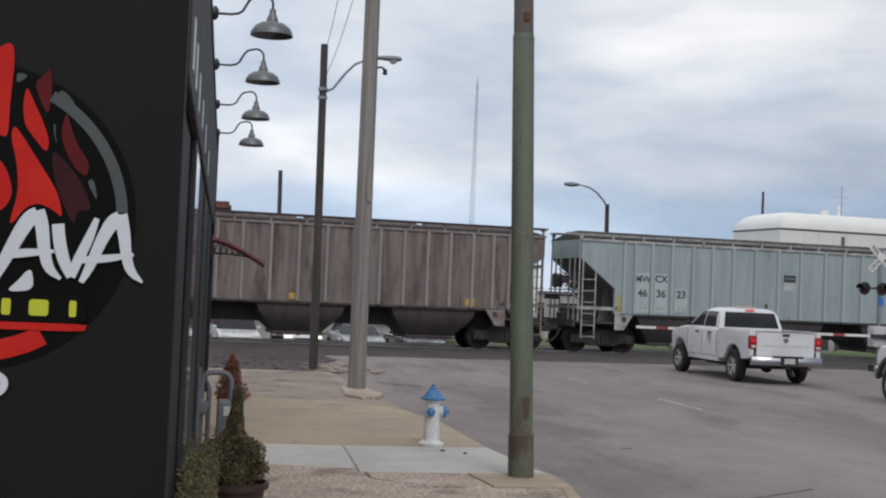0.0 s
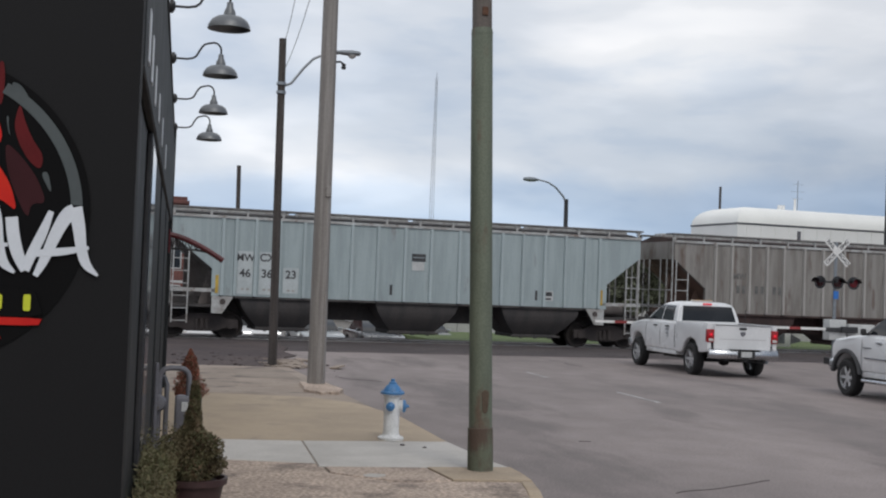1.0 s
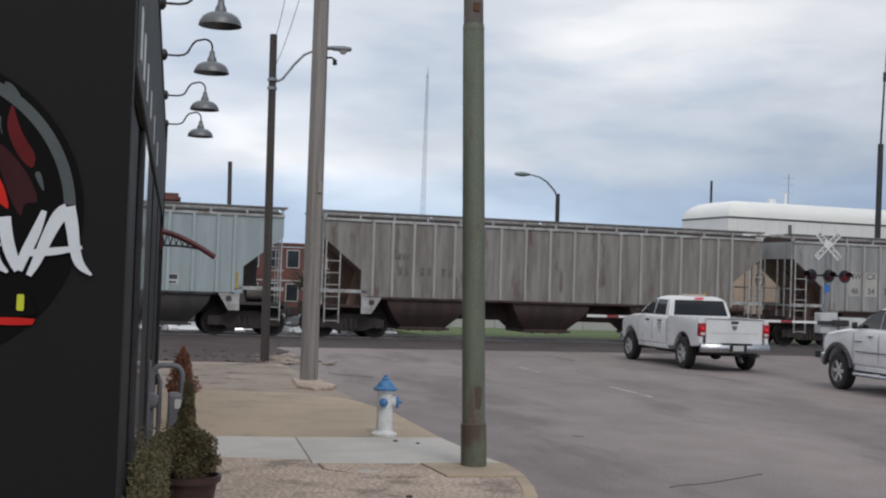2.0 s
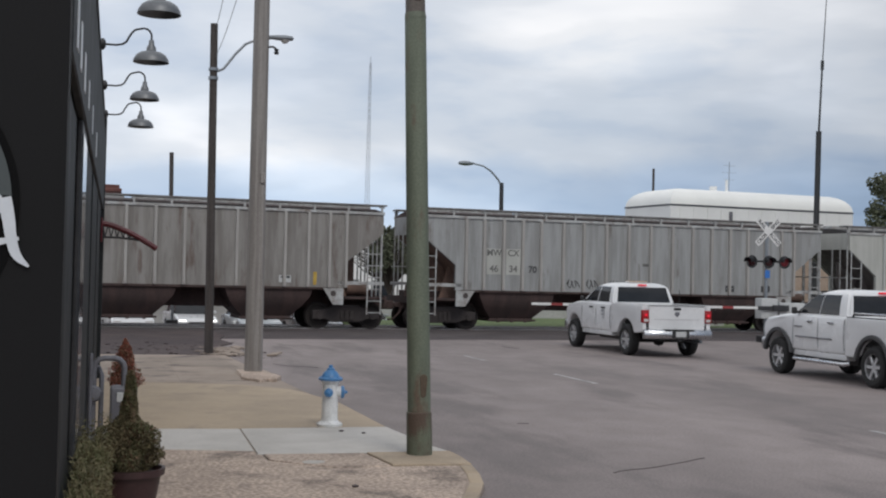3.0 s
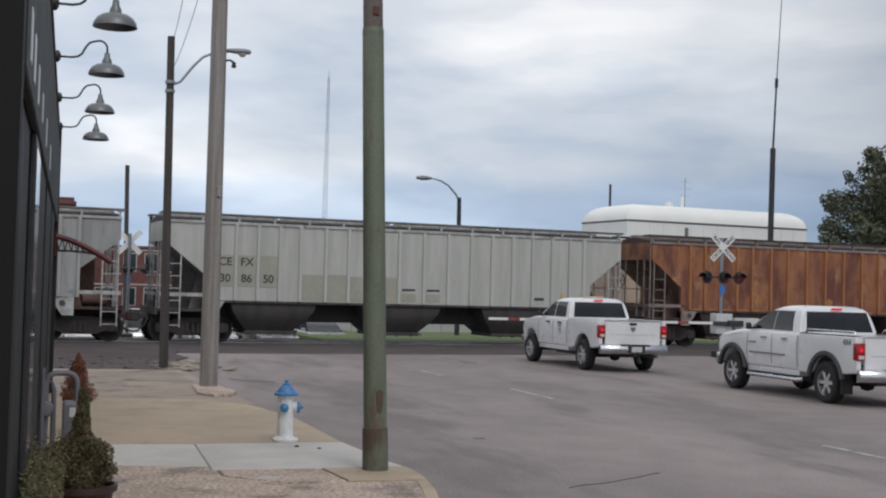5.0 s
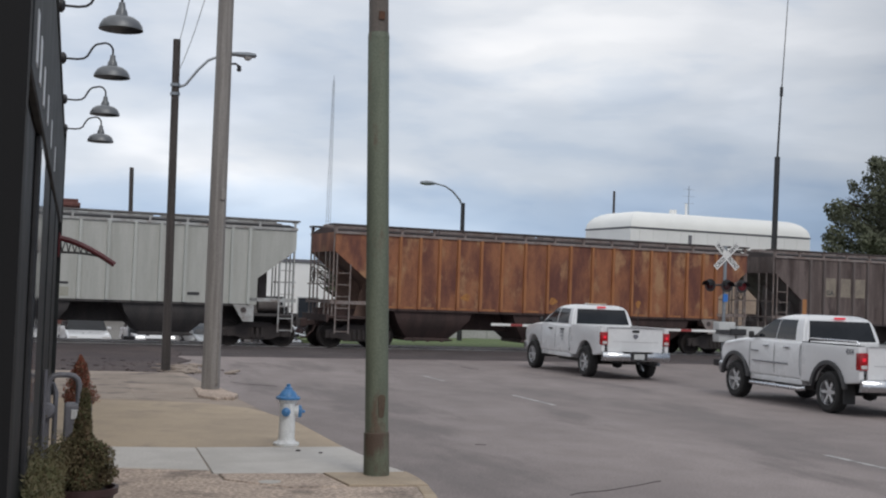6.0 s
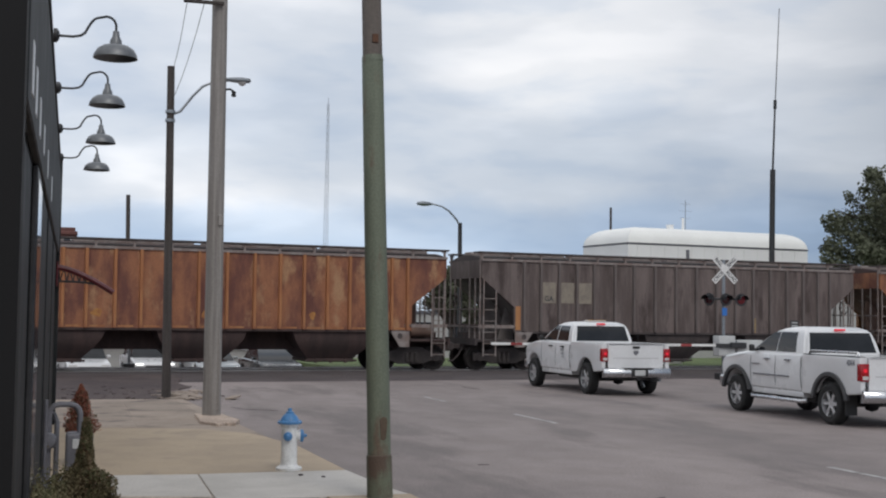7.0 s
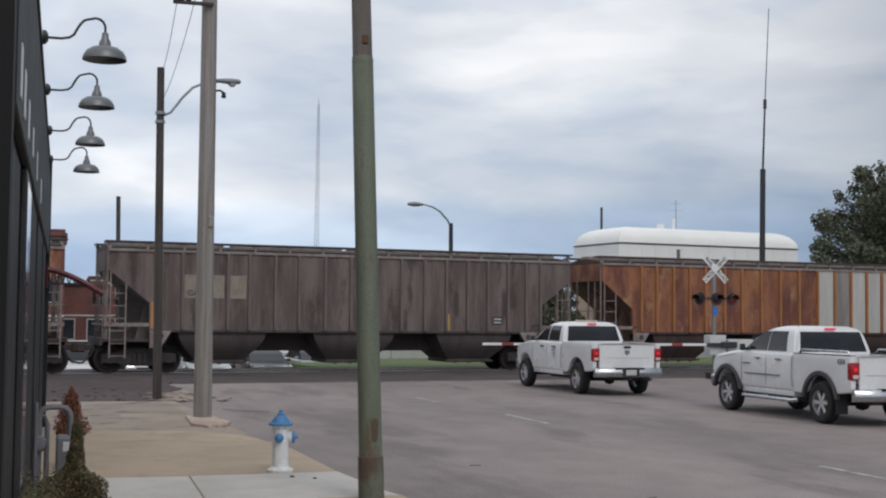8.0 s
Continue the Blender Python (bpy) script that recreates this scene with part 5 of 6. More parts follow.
# ---- pickup trucks ----
def wheel(parent, x, y, r, rim_r, out):
    prof = [(rim_r, -0.12), (rim_r + 0.03, -0.13), (r - 0.06, -0.135), (r - 0.015, -0.11), (r, -0.06), (r, 0.06), (r - 0.015, 0.11), (r - 0.06, 0.135), (rim_r + 0.03, 0.13), (rim_r, 0.12)]
    m = pose(x, y, r, 90, 0, 0)
    w = part("wheel", lathe(B(), [(rim_r - 0.004, -0.10), (rim_r, -0.118), (rim_r + 0.01, -0.118), (rim_r + 0.01, 0.118), (rim_r, 0.118), (rim_r - 0.004, 0.10)], 32), ALLOY, parent, "", m)
    part("tyre", lathe(B(), prof, 36), RUBBER, w, "black rubber tyre")
    s = 1 if out > 0 else -1
    bm = B()
    lathe(bm, [(0, -s * 0.085), (0.075, -s * 0.08), (0.085, -s * 0.05), (0.085, 0.0)], 16)
    for k in range(6):
        box(bm, 0.06, rim_r + 0.005, -0.032, 0.032, -s * 0.07 - 0.02, -s * 0.07 + 0.02, 0.006, 1, pose(0, 0, 0, 0, 0, 60 * k))
    part("spokes", bm, ALLOY, w, "silver six-spoke rim")
    part("brake_disc", lathe(B(), [(0, 0.0), (rim_r - 0.02, 0.0), (rim_r - 0.02, 0.02), (0, 0.02)], 24), BLACK_PLASTIC, w)
    return w


def pickup(m, label, flares=False, rails=False, beacon=False, steps=False, r=0.40):
    """A four-door pickup: x forward from the rear axle, y to its left."""
    t = thing("pickup_truck", m, label, "pickup truck", "pickups waiting at the crossing")
    WB, W = 3.58, 0.99
    ax = r + 0.085
    # lower body of hood and cab, with the front wheel opening
    sill = 0.56
    low = [(0.98, sill), (WB - 0.52, sill)] + arc(WB, r + 0.02, ax + 0.04, 165, 15, 10) + [(WB + 0.58, 0.60), (WB + 0.80, 0.62), (WB + 0.86, 0.95), (WB + 0.80, 1.13), (WB + 0.62, 1.235), (WB - 0.1, 1.33), (WB - 0.5, 1.37), (0.98, 1.37)]
    bm = prism(B(), low, -W, W, "y", bevel=0.07, seg=3)
    for v in bm.verts:            # waisted sides: fuller at the shoulder
        v.co.y *= 1.0 - 0.05 * abs((v.co.z - 0.98) / 0.45) ** 2 - (0.13 * max(0, (v.co.x - WB) / 0.86) ** 2)
    body = part("body", bm, WHITE_PAINT, t)
    for x in (1.02, 1.99, 2.98):  # door seams
        for s in (-1, 1):
            bm = B()
            for k in range(9):
                z = 0.66 + 0.07 * k
                y = s * (0.99 * (1 - 0.05 * abs((z + 0.035 - 0.98) / 0.45) ** 2) + 0.001)
                box(bm, x - 0.004, x + 0.004, min(y, y - s * 0.02), max(y, y - s * 0.02), z, z + 0.07)
            part("seam", bm, SEAM_GREY, body)
    part("rocker", box(B(), 0.98, WB - 0.55, -0.93, 0.93, 0.46, 0.60, 0.03, 2), WHITE_PAINT, t)
    # cab
    bm = B()
    # rounded cab: rings of rear x, front x and half width by height
    RINGS = ((1.33, 0.93, 3.12, 0.93), (1.48, 0.975, 2.87, 0.90), (1.62, 1.02, 2.62, 0.865), (1.73, 1.055, 2.41, 0.83), (1.81, 1.09, 2.22, 0.79), (1.87, 1.15, 2.02, 0.73), (1.905, 1.26, 1.84, 0.64), (1.92, 1.42, 1.70, 0.5))
    loft(bm, [[(xa, -w, z), (xb - 0.07, -w, z), (xb, -w * 0.88, z), (xb, w * 0.88, z), (xb - 0.07, w, z), (xa, w, z)] for z, xa, xb, w in RINGS])
    bmesh.ops.bevel(bm, geom=[e for e in bm.edges if abs(e.verts[0].co.z - e.verts[1].co.z) > 0.01 and max(v.co.x for v in e.verts) < 1.3], offset=0.05, segments=3, affect="EDGES")
    cab = part("cab", bm, WHITE_PAINT, t)

    if flares:
        glazing = (((1.27, 1.385), (1.99, 1.385), (1.97, 1.80), (1.36, 1.80)), ((2.025, 1.385), (2.93, 1.385), (2.23, 1.79), (2.0, 1.80)))
    else:
        glazing = (((1.22, 1.385), (1.95, 1.385), (1.93, 1.80), (1.31, 1.79)), ((2.01, 1.385), (2.86, 1.385), (2.22, 1.79), (1.99, 1.80)))

    def ring_at(z):
        for lo, hi in zip(RINGS, RINGS[1:]):
            if z <= hi[0]:
                k = (z - lo[0]) / (hi[0] - lo[0])
                return [u + (v - u) * k for u, v in zip(lo, hi)]

    def pane(name, corners, place, label=""):
        """Curved glass that follows the cab: bottom and top corners, in rows by height."""
        (u0, v0), (u1, v1), (u2, v2), (u3, v3) = corners
        bm = B()
        rows = []
        for k in range(7):
            q = k / 6
            row = [place(u0 + (u3 - u0) * q, v0 + (v3 - v0) * q, o) for o in (0.007, -0.03)] + [place(u1 + (u2 - u1) * q, v1 + (v2 - v1) * q, o) for o in (-0.03, 0.007)]
            rows.append(row)
        return part(name, loft(bm, rows), CAR_GLASS, cab, label)

    for s in (-1, 1):
        for poly in glazing:
            pane("side_window", poly, lambda x, z, o: (x, s * (ring_at(z)[3] + o), z), "dark side window")
    pane("rear_window", ((-0.80, 1.39), (0.80, 1.39), (0.72, 1.80), (-0.72, 1.80)), lambda y, z, o: (ring_at(z)[1] - o, y, z))
    pane("windscreen", ((-0.76, 1.41), (0.76, 1.41), (0.66, 1.80), (-0.66, 1.80)), lambda y, z, o: (ring_at(z)[2] + o, y, z))
    part("third_brake_light", box(B(), 1.05, 1.10, -0.13, 0.13, 1.84, 1.88, 0.01), BRAKE_RED, cab, "red brake light bar")
    # bed
    bed_out = [(-1.02, 0.66), (-0.62, 0.62)] + arc(0, r + 0.02, ax + 0.04, 160, 20, 10) + [(0.60, sill), (0.95, sill), (0.95, 1.36), (-1.02, 1.36)]
    for s in (-1, 1):
        bm = prism(B(), bed_out, s * 0.86, s * 0.985, "y", bevel=0.035, seg=3)
        part("bed_side", bm, WHITE_PAINT, t)
        part("bed_rail_cap", box(B(), -1.0, 0.93, min(s * 0.85, s * 0.975), max(s * 0.85, s * 0.975), 1.358, 1.372, 0.004), BLACK_PLASTIC if rails else WHITE_PAINT, t)
        part("wheel_well", box(B(), -0.5, 0.5, min(s * 0.55, s * 0.80), max(s * 0.55, s * 0.80), 0.82, 1.02, 0.04, 2), BLACK_PLASTIC, t)
    part("bed_floor", box(B(), -0.98, 0.94, -0.86, 0.86, 0.78, 0.83), BLACK_PLASTIC, t, "dark bed liner")
    part("bed_front", box(B(), 0.90, 0.95, -0.86, 0.86, 0.80, 1.35), WHITE_PAINT, t)
    tg = part("tailgate", prism(B(), [(-1.03, 0.72), (-1.03, 1.345), (-1.07, 1.365), (-0.96, 1.365), (-0.96, 0.72)], -0.80, 0.80, "y", bevel=0.012, seg=2), WHITE_PAINT, t)
    part("recess", box(B(), -1.036, -1.032, -0.66, 0.66, 0.985, 0.997), SEAM_GREY, tg)
    part("gate_handle", box(B(), -1.055, -1.03, -0.10, 0.10, 1.24, 1.30, 0.008), BLACK_PLASTIC, tg)
    part("badge", prism(B(), [(-0.06, 1.19), (0.06, 1.19), (0.075, 1.13), (0.0, 1.06), (-0.075, 1.13)], -1.042, -1.031, "x"), CHROME if rails else METER_GREY, tg, "plain shield badge")
    for s in (-1, 1):
        tl = part("tail_light", box(B(), -1.055, -0.91, min(s * 0.80, s * 0.995), max(s * 0.80, s * 0.995), 0.90, 1.24, 0.025, 2), TAIL_RED, t, "red tail light cluster")
        part("brake_bulb", box(B(), -1.065, -1.05, min(s * 0.86, s * 0.94), max(s * 0.86, s * 0.94), 1.07, 1.14, 0.006), BRAKE_RED, tl, "lit brake light")
        part("reverse_lens", box(B(), -1.064, -1.05, min(s * 0.83, s * 0.96), max(s * 0.83, s * 0.96), 0.93, 1.0, 0.006), LENS_CLEAR, tl)
    rings = []
    for k in range(17):
        y = -0.97 + 1.94 * k / 16
        q = 0.13 * abs(y / 0.97) ** 4
        rings.append([(px + (q if px < -1.1 else 0), y, pz) for px, pz in ((-1.13, 0.485), (-1.21, 0.50), (-1.25, 0.54), (-1.268, 0.59), (-1.262, 0.64), (-1.245, 0.685), (-1.215, 0.72), (-1.17, 0.732), (-1.04, 0.735), (-1.02, 0.50))])
    bp = part("rear_bumper", loft(B(), rings), CHROME, t, "chrome step bumper")
    part("step_pad", box(B(), -1.255, -1.06, -0.42, 0.42, 0.725, 0.742, 0.004), BLACK_PLASTIC, bp)
    pr = part("plate_recess", box(B(), -1.276, -1.25, -0.24, 0.24, 0.52, 0.70, 0.006), BLACK_PLASTIC, bp)
    part("plate", box(B(), -1.282, -1.276, -0.15, 0.15, 0.55, 0.69), STENCIL_PALE, bp, "pale blank plate")
    part("front_bumper", box(B(), WB + 0.66, WB + 0.92, -0.90, 0.90, 0.52, 0.78, 0.06, 3), CHROME, t)
    part("grille", box(B(), WB + 0.78, WB + 0.87, -0.55, 0.55, 0.80, 1.10, 0.03, 2), CHROME, t)
    for s in (-1, 1):
        part("headlamp", box(B(), WB + 0.66, WB + 0.83, min(s * 0.56, s * 0.85), max(s * 0.56, s * 0.85), 0.88, 1.10, 0.03, 2), LENS_CLEAR, t)
        mr = part("mirror", box(B(), 2.76, 2.86, min(s * 0.99, s * 1.10), max(s * 0.99, s * 1.10), 1.36, 1.51, 0.03, 2), BLACK_PLASTIC, t, "black door mirror")
        part("mirror_arm", box(B(), 2.78, 2.84, min(s * 0.90, s * 1.02), max(s * 0.90, s * 1.02), 1.37, 1.42), BLACK_PLASTIC, mr)
        for x in (1.40, 2.20):
            part("door_handle", box(B(), x, x + 0.19, min(s * 0.96, s * 1.015), max(s * 0.96, s * 1.015), 1.20, 1.24, 0.008), CHROME if rails else BLACK_PLASTIC, t)
        for x in (0.0, WB):
            wheel(t, x, s * 0.865, r, r * 0.61, s)
            if flares:
                ring = arc(x, r + 0.02, ax + 0.12, 172, 8, 14) + arc(x, r + 0.02, ax + 0.03, 8, 172, 14)
                part("fender_flare", prism(B(), ring, s * 0.93, s * 1.02, "y", bevel=0.012, seg=1), METER_DARK, t, "dark grey wheel arch flare")
        if flares:
            part("mud_flap", box(B(), -0.55, -0.52, min(s * 0.72, s * 0.98), max(s * 0.72, s * 0.98), 0.22, 0.62), BLACK_PLASTIC, t)
        if flares:
            part("door_moulding", box(B(), 1.45, 2.85, min(s * 0.975, s * 0.998), max(s * 0.975, s * 0.998), 0.865, 0.89, 0.004), METER_GREY, t)
            part("door_badge", box(B(), 2.62, 2.92, min(s * 0.97, s * 0.99), max(s * 0.97, s * 0.99), 1.085, 1.105), METER_GREY, t)
        if steps:
            part("step_bar", tube(B(), [(0.75, s * 0.99, 0.42), (0.85, s * 1.06, 0.40), (2.75, s * 1.06, 0.40), (2.85, s * 0.99, 0.42)], 0.045, 10), CHROME, t, "chrome side step")
        if rails:
            part("bed_rail", tube(B(), [(-0.9, s * 0.92, 1.37), (-0.86, s * 0.92, 1.44), (0.72, s * 0.92, 1.44), (0.78, s * 0.92, 1.37)], 0.024, 8), CHROME, t, "chrome bed rail")
    part("chassis", box(box(B(), -1.1, WB + 0.7, -0.55, -0.40, 0.44, 0.62), -1.1, WB + 0.7, 0.40, 0.55, 0.44, 0.62), BLACK_PLASTIC, t)
    part("rear_axle", lathe(tube(B(), [(0, -0.8, r), (0, 0.8, r)], 0.07, 10), [(0, -0.17), (0.12, -0.13), (0.17, 0), (0.12, 0.13), (0, 0.17)], 14, pose(0, 0, r)), BLACK_PLASTIC, t)
    part("front_axle", tube(B(), [(WB, -0.8, r), (WB, 0.8, r)], 0.07, 10), BLACK_PLASTIC, t)
    part("fuel_tank", box(B(), 0.9, 2.4, 0.1, 0.7, 0.36, 0.62, 0.05, 2), BLACK_PLASTIC, t)
    part("spare_tyre", lathe(B(), [(0.2, -0.1), (0.36, -0.1), (0.38, 0), (0.36, 0.1), (0.2, 0.1)], 24, pose(-0.85, 0, 0.55)), RUBBER, t)
    part("exhaust", tube(B(), [(1.0, -0.6, 0.42), (-0.6, -0.62, 0.42), (-1.05, -0.70, 0.42)], 0.04, 8), GALVANISED, t)
    part("hitch", box(B(), -1.22, -0.95, -0.05, 0.05, 0.42, 0.50, 0.01), BLACK_PLASTIC, t)
    if beacon:
        bc = part("beacon_bar", box(B(), 1.35, 1.55, -0.30, 0.30, 1.915, 1.96, 0.015, 2), LENS_CLEAR, cab, "low pale amber light bar")
        part("lens", box(B(), 1.345, 1.555, -0.28, 0.28, 1.955, 1.966, 0.003, 1), AMBER, bc)
        part("aerial", tube(B(), [(0.6, -0.9, 1.36), (0.6, -0.9, 1.75)], 0.008, 5), BLACK_PLASTIC, t)
        for k, (z0, z1) in enumerate(((1.10, 1.17), (1.0, 1.06), (0.93, 0.96))):   # door emblem as plain marks
            part("door_emblem", box(B(), 1.40, 1.62 - 0.04 * k, 0.988, 0.993, z0, z1), EMBLEM_GREY, t)
    return t


METER_DARK = mat("dark_grey_plastic", (0.05, 0.05, 0.053), (0.065, 0.065, 0.068), rough=0.55, scale=3, fine=80, bump=0.05)
truck1 = pickup(pose(14.20, 31.05, 0.0, 0, 0, 92.0), "white four-door pickup with lit brake lights and a roof light bar", beacon=True, r=0.415)
truck2 = pickup(pose(15.44, 21.65, 0.0, 0, 0, 90.3), "white four-door pickup with dark wheel flares and chrome bed rails", flares=True, rails=True, steps=True, r=0.41)
letters("4X4", 0.15, METER_GREY, truck2, pose(-0.72, 0.991, 1.24) @ pose(0, 0, 0, 0, 0, 180), "decal")


# ---- hydrant ----
hyd = thing("fire_hydrant", pose(2.71, 15.78, Z_WALK, 0, 0, -8), "white fire hydrant with blue bonnet and caps on tan slab", "fire hydrant")
part("barrel", lathe(B(), [(0, 0), (0.162, 0), (0.164, 0.03), (0.13, 0.045), (0.108, 0.07), (0.101, 0.12), (0.099, 0.53), (0.116, 0.55), (0.118, 0.578), (0.09, 0.585), (0, 0.585)], 28), HYDRANT_WHITE, hyd, "white painted barrel")
part("bonnet", lathe(B(), [(0.09, 0.572), (0.150, 0.58), (0.154, 0.588), (0.154, 0.606), (0.146, 0.612), (0.122, 0.618), (0.108, 0.645), (0.086, 0.68), (0.058, 0.703), (0.050, 0.712), (0.050, 0.728), (0.034, 0.736), (0.026, 0.74), (0.024, 0.772), (0, 0.776)], 28), HYDRANT_BLUE, hyd, "blue domed bonnet")
for k in range(8):
    part("bolt", lathe(B(), [(0, 0), (0.016, 0), (0.016, 0.022), (0, 0.024)], 6, pose(0.126 * math.cos(k * math.pi / 4), 0.126 * math.sin(k * math.pi / 4), 0.602)), HYDRANT_BLUE, hyd)
    part("base_bolt", lathe(B(), [(0, 0), (0.014, 0), (0.014, 0.02), (0, 0.022)], 6, pose(0.136 * math.cos(k * math.pi / 4), 0.136 * math.sin(k * math.pi / 4), 0.027)), HYDRANT_WHITE, hyd)
for a, r, reach in ((-100, 0.036, 0.118), (0, 0.058, 0.148)):
    m = pose(0, 0, 0.43, 0, 0, a) @ pose(0, 0, 0, 0, 90, 0)
    part("nozzle", lathe(B(), [(r + 0.01, 0.06), (r + 0.01, reach - 0.03), (r + 0.016, reach - 0.03), (r + 0.016, reach)], 18, m), HYDRANT_WHITE, hyd)
    part("cap", lathe(B(), [(r + 0.004, reach - 0.02), (r + 0.02, reach - 0.01), (r + 0.02, reach + 0.022), (r * 0.7, reach + 0.035), (0.02, reach + 0.04), (0.018, reach + 0.07), (0, reach + 0.072)], 18, m), HYDRANT_BLUE, hyd, "blue nozzle cap")


# ---- plants ----
def leaf_cloud(name, spots, size, material, parent, seed, flat=0.45, label=""):
    """Many small bent leaves, two triangles each, scattered at the given spots."""
    r = random.Random(seed)
    vs, fs = [], []
    for c in spots:
        n = Vector((r.gauss(0, 1), r.gauss(0, 1), r.gauss(0, 1))).normalized()
        u = n.orthogonal().normalized()
        u = (Matrix.Rotation(r.uniform(0, 6.28), 3, n) @ u)
        w = n.cross(u)
        s = size * r.uniform(0.6, 1.3)
        c = Vector(c)
        i = len(vs)
        vs += [c - u * s, c + w * s * flat + n * s * 0.15, c + u * s, c - w * s * flat + n * s * 0.15]
        fs += [(i, i + 1, i + 2), (i, i + 2, i + 3)]
    me = bpy.data.meshes.new(name)
    me.from_pydata([tuple(v) for v in vs], [], fs)
    me.materials.append(material)
    return part(name, me, material, parent, label)


def cone_shrub(at, h0, h1, r0, n, material, brown, seed, label, pot_r, pot_h, pot_mat, pot_label, category="potted shrub"):
    rr = random.Random(seed)
    ob = thing("potted_shrub", pose(*at), label, category)
    part("pot", lathe(B(), [(0, 0), (pot_r * 0.72, 0), (pot_r * 0.95, pot_h - 0.05), (pot_r * 1.05, pot_h - 0.05), (pot_r * 1.06, pot_h), (pot_r * 0.97, pot_h), (pot_r * 0.9, pot_h - 0.05), (0, pot_h - 0.05)], 26), pot_mat, ob, pot_label)
    part("soil", lathe(B(), [(0, pot_h - 0.02), (pot_r * 0.7, pot_h - 0.025), (pot_r * 0.93, pot_h - 0.045)], 20), SOIL, ob)
    part("stem", tube(B(), [(0, 0, pot_h - 0.05), (0.01, 0, h1 * 0.8)], [0.025, 0.01], 7), BARK, ob)

    def spots(k, grow):
        out = []
        for _ in range(k):
            t = rr.random() ** 1.35
            z = h0 + (h1 - h0) * t
            a = rr.uniform(0, 6.283)
            lump = 1 + 0.22 * math.sin(3 * a + 9 * t) + 0.14 * math.sin(5 * a - 17 * t + seed)
            rad = r0 * (((1 - t) ** 0.75) * min(1, 0.65 + 3.2 * t) if seed != 4 else (min(1, 0.75 + 2 * t) if t < 0.42 else max(0.36, 1 - (t - 0.42) * 5) * (1.25 - t) / 0.83)) * lump * (rr.random() ** 0.35) * grow
            out.append((rad * math.cos(a), rad * math.sin(a), z + rr.gauss(0, 0.012)))
        return out
    leaf_cloud("foliage", spots(n, 1.0), 0.017, material, ob, seed, 0.4)
    leaf_cloud("dry_foliage", spots(n // 2, 1.0), 0.016, brown, ob, seed + 1, 0.4, "browned tips")
    return ob


cone_shrub((0.155, 10.1, Z_WALK - 0.003), 0.38, 1.13, 0.21, 15000, LEAF_EVERGREEN, LEAF_BROWN, 4, "conical evergreen shrub with browned tips in a dark pot", 0.27, 0.40, POT_MAROON, "dark maroon pot")
cone_shrub((0.17, 16.6, Z_WALK), 0.42, 1.02, 0.23, 4200, LEAF_RED, LEAF_BROWN, 9, "russet dried shrub in a dark pot by the wall", 0.16, 0.46, POT_MAROON, "dark pot")

planter = thing("window_planter", pose(FX + 0.02, 8.9, Z_WALK), "long dark planter box with tufted yellow-green grass by wall", "planter")
part("box", prism(B(), [(-0.0, 0), (0.20, 0), (0.23, 0.42), (-0.0, 0.42)], -1.5, 1.5, "y", bevel=0.012, seg=1), CHARCOAL, planter)
part("soil", box(B(), 0.01, 0.21, -1.48, 1.48, 0.40, 0.425), SOIL, planter)
rr = random.Random(21)
vs, fs = [], []
for k in range(1500):
    y, x = rr.uniform(-1.48, 1.48), rr.uniform(0.02, 0.21)
    clump = 0.6 + 0.4 * math.sin(y * 5.1) * math.sin(y * 2.3 + 1)
    h, a, lean = rr.uniform(0.08, 0.30) * (0.55 + 0.6 * clump), rr.uniform(0, 6.283), rr.uniform(0.02, 0.13)
    i, w = len(vs), 0.006
    dx, dy = math.cos(a), math.sin(a)
    tipx = min(x + dx * lean, 0.33)
    vs += [(x - dy * w, y + dx * w, 0.42), (x + dy * w, y - dx * w, 0.42), (0.5 * (x + tipx) + dy * w * 0.8, y + dy * lean * 0.35 - dx * w, 0.42 + h * 0.6), (0.5 * (x + tipx) - dy * w * 0.8, y + dy * lean * 0.35 + dx * w, 0.42 + h * 0.6), (tipx, y + dy * lean, 0.42 + h)]
    fs += [(i, i + 1, i + 2, i + 3), (i + 3, i + 2, i + 4)]
me = bpy.data.meshes.new("tufted_grass")
me.from_pydata(vs, [], fs)
me.materials.append(LEAF_GRASS)
part("tufted_grass", me, LEAF_GRASS, planter)
leaf_cloud("foliage", [(rr.uniform(0.0, 0.25), y0 + rr.gauss(0, 0.22), 0.42 + abs(rr.gauss(0, 0.14))) for y0 in (-1.2, -0.5, 0.3, 1.1) for _ in range(1500)], 0.016, LEAF_EVERGREEN, planter, 5)

# ---- gas meter at the wall ----
meter = thing("gas_meter", pose(FX + 0.02, 13.7, Z_WALK), "grey gas meter hung on bent galvanised pipes beside wall", "gas meter")
def bend(x0, x1, z, r=0.1):
    return [(x0, 0, 0.0), (x0, 0, z - r)] + [(x0 + r - r * math.cos(a), 0, z - r + r * math.sin(a)) for a in (radians(d) for d in (30, 60, 90))] + [(x1 - r + r * math.sin(a), 0, z - r + r * math.cos(a)) for a in (radians(d) for d in (0, 30, 60, 90))] + [(x1, 0, 0.66)]
part("inlet_pipe", tube(B(), bend(0.05, 0.36, 0.99), 0.03, 10), METER_GREY, meter)
part("outlet_pipe", tube(B(), [(0.13, 0.12, 0.0), (0.13, 0.12, 0.80), (0.10, 0.12, 0.88), (0.0, 0.12, 0.9)], 0.027, 10), METER_GREY, meter)
part("riser", tube(B(), [(0.02, -0.14, 0.0), (0.02, -0.14, 1.05)], 0.022, 8), METER_GREY, meter)
part("case", box(B(), 0.22, 0.50, -0.12, 0.12, 0.30, 0.70, 0.03, 3), METER_GREY, meter, "grey meter case")
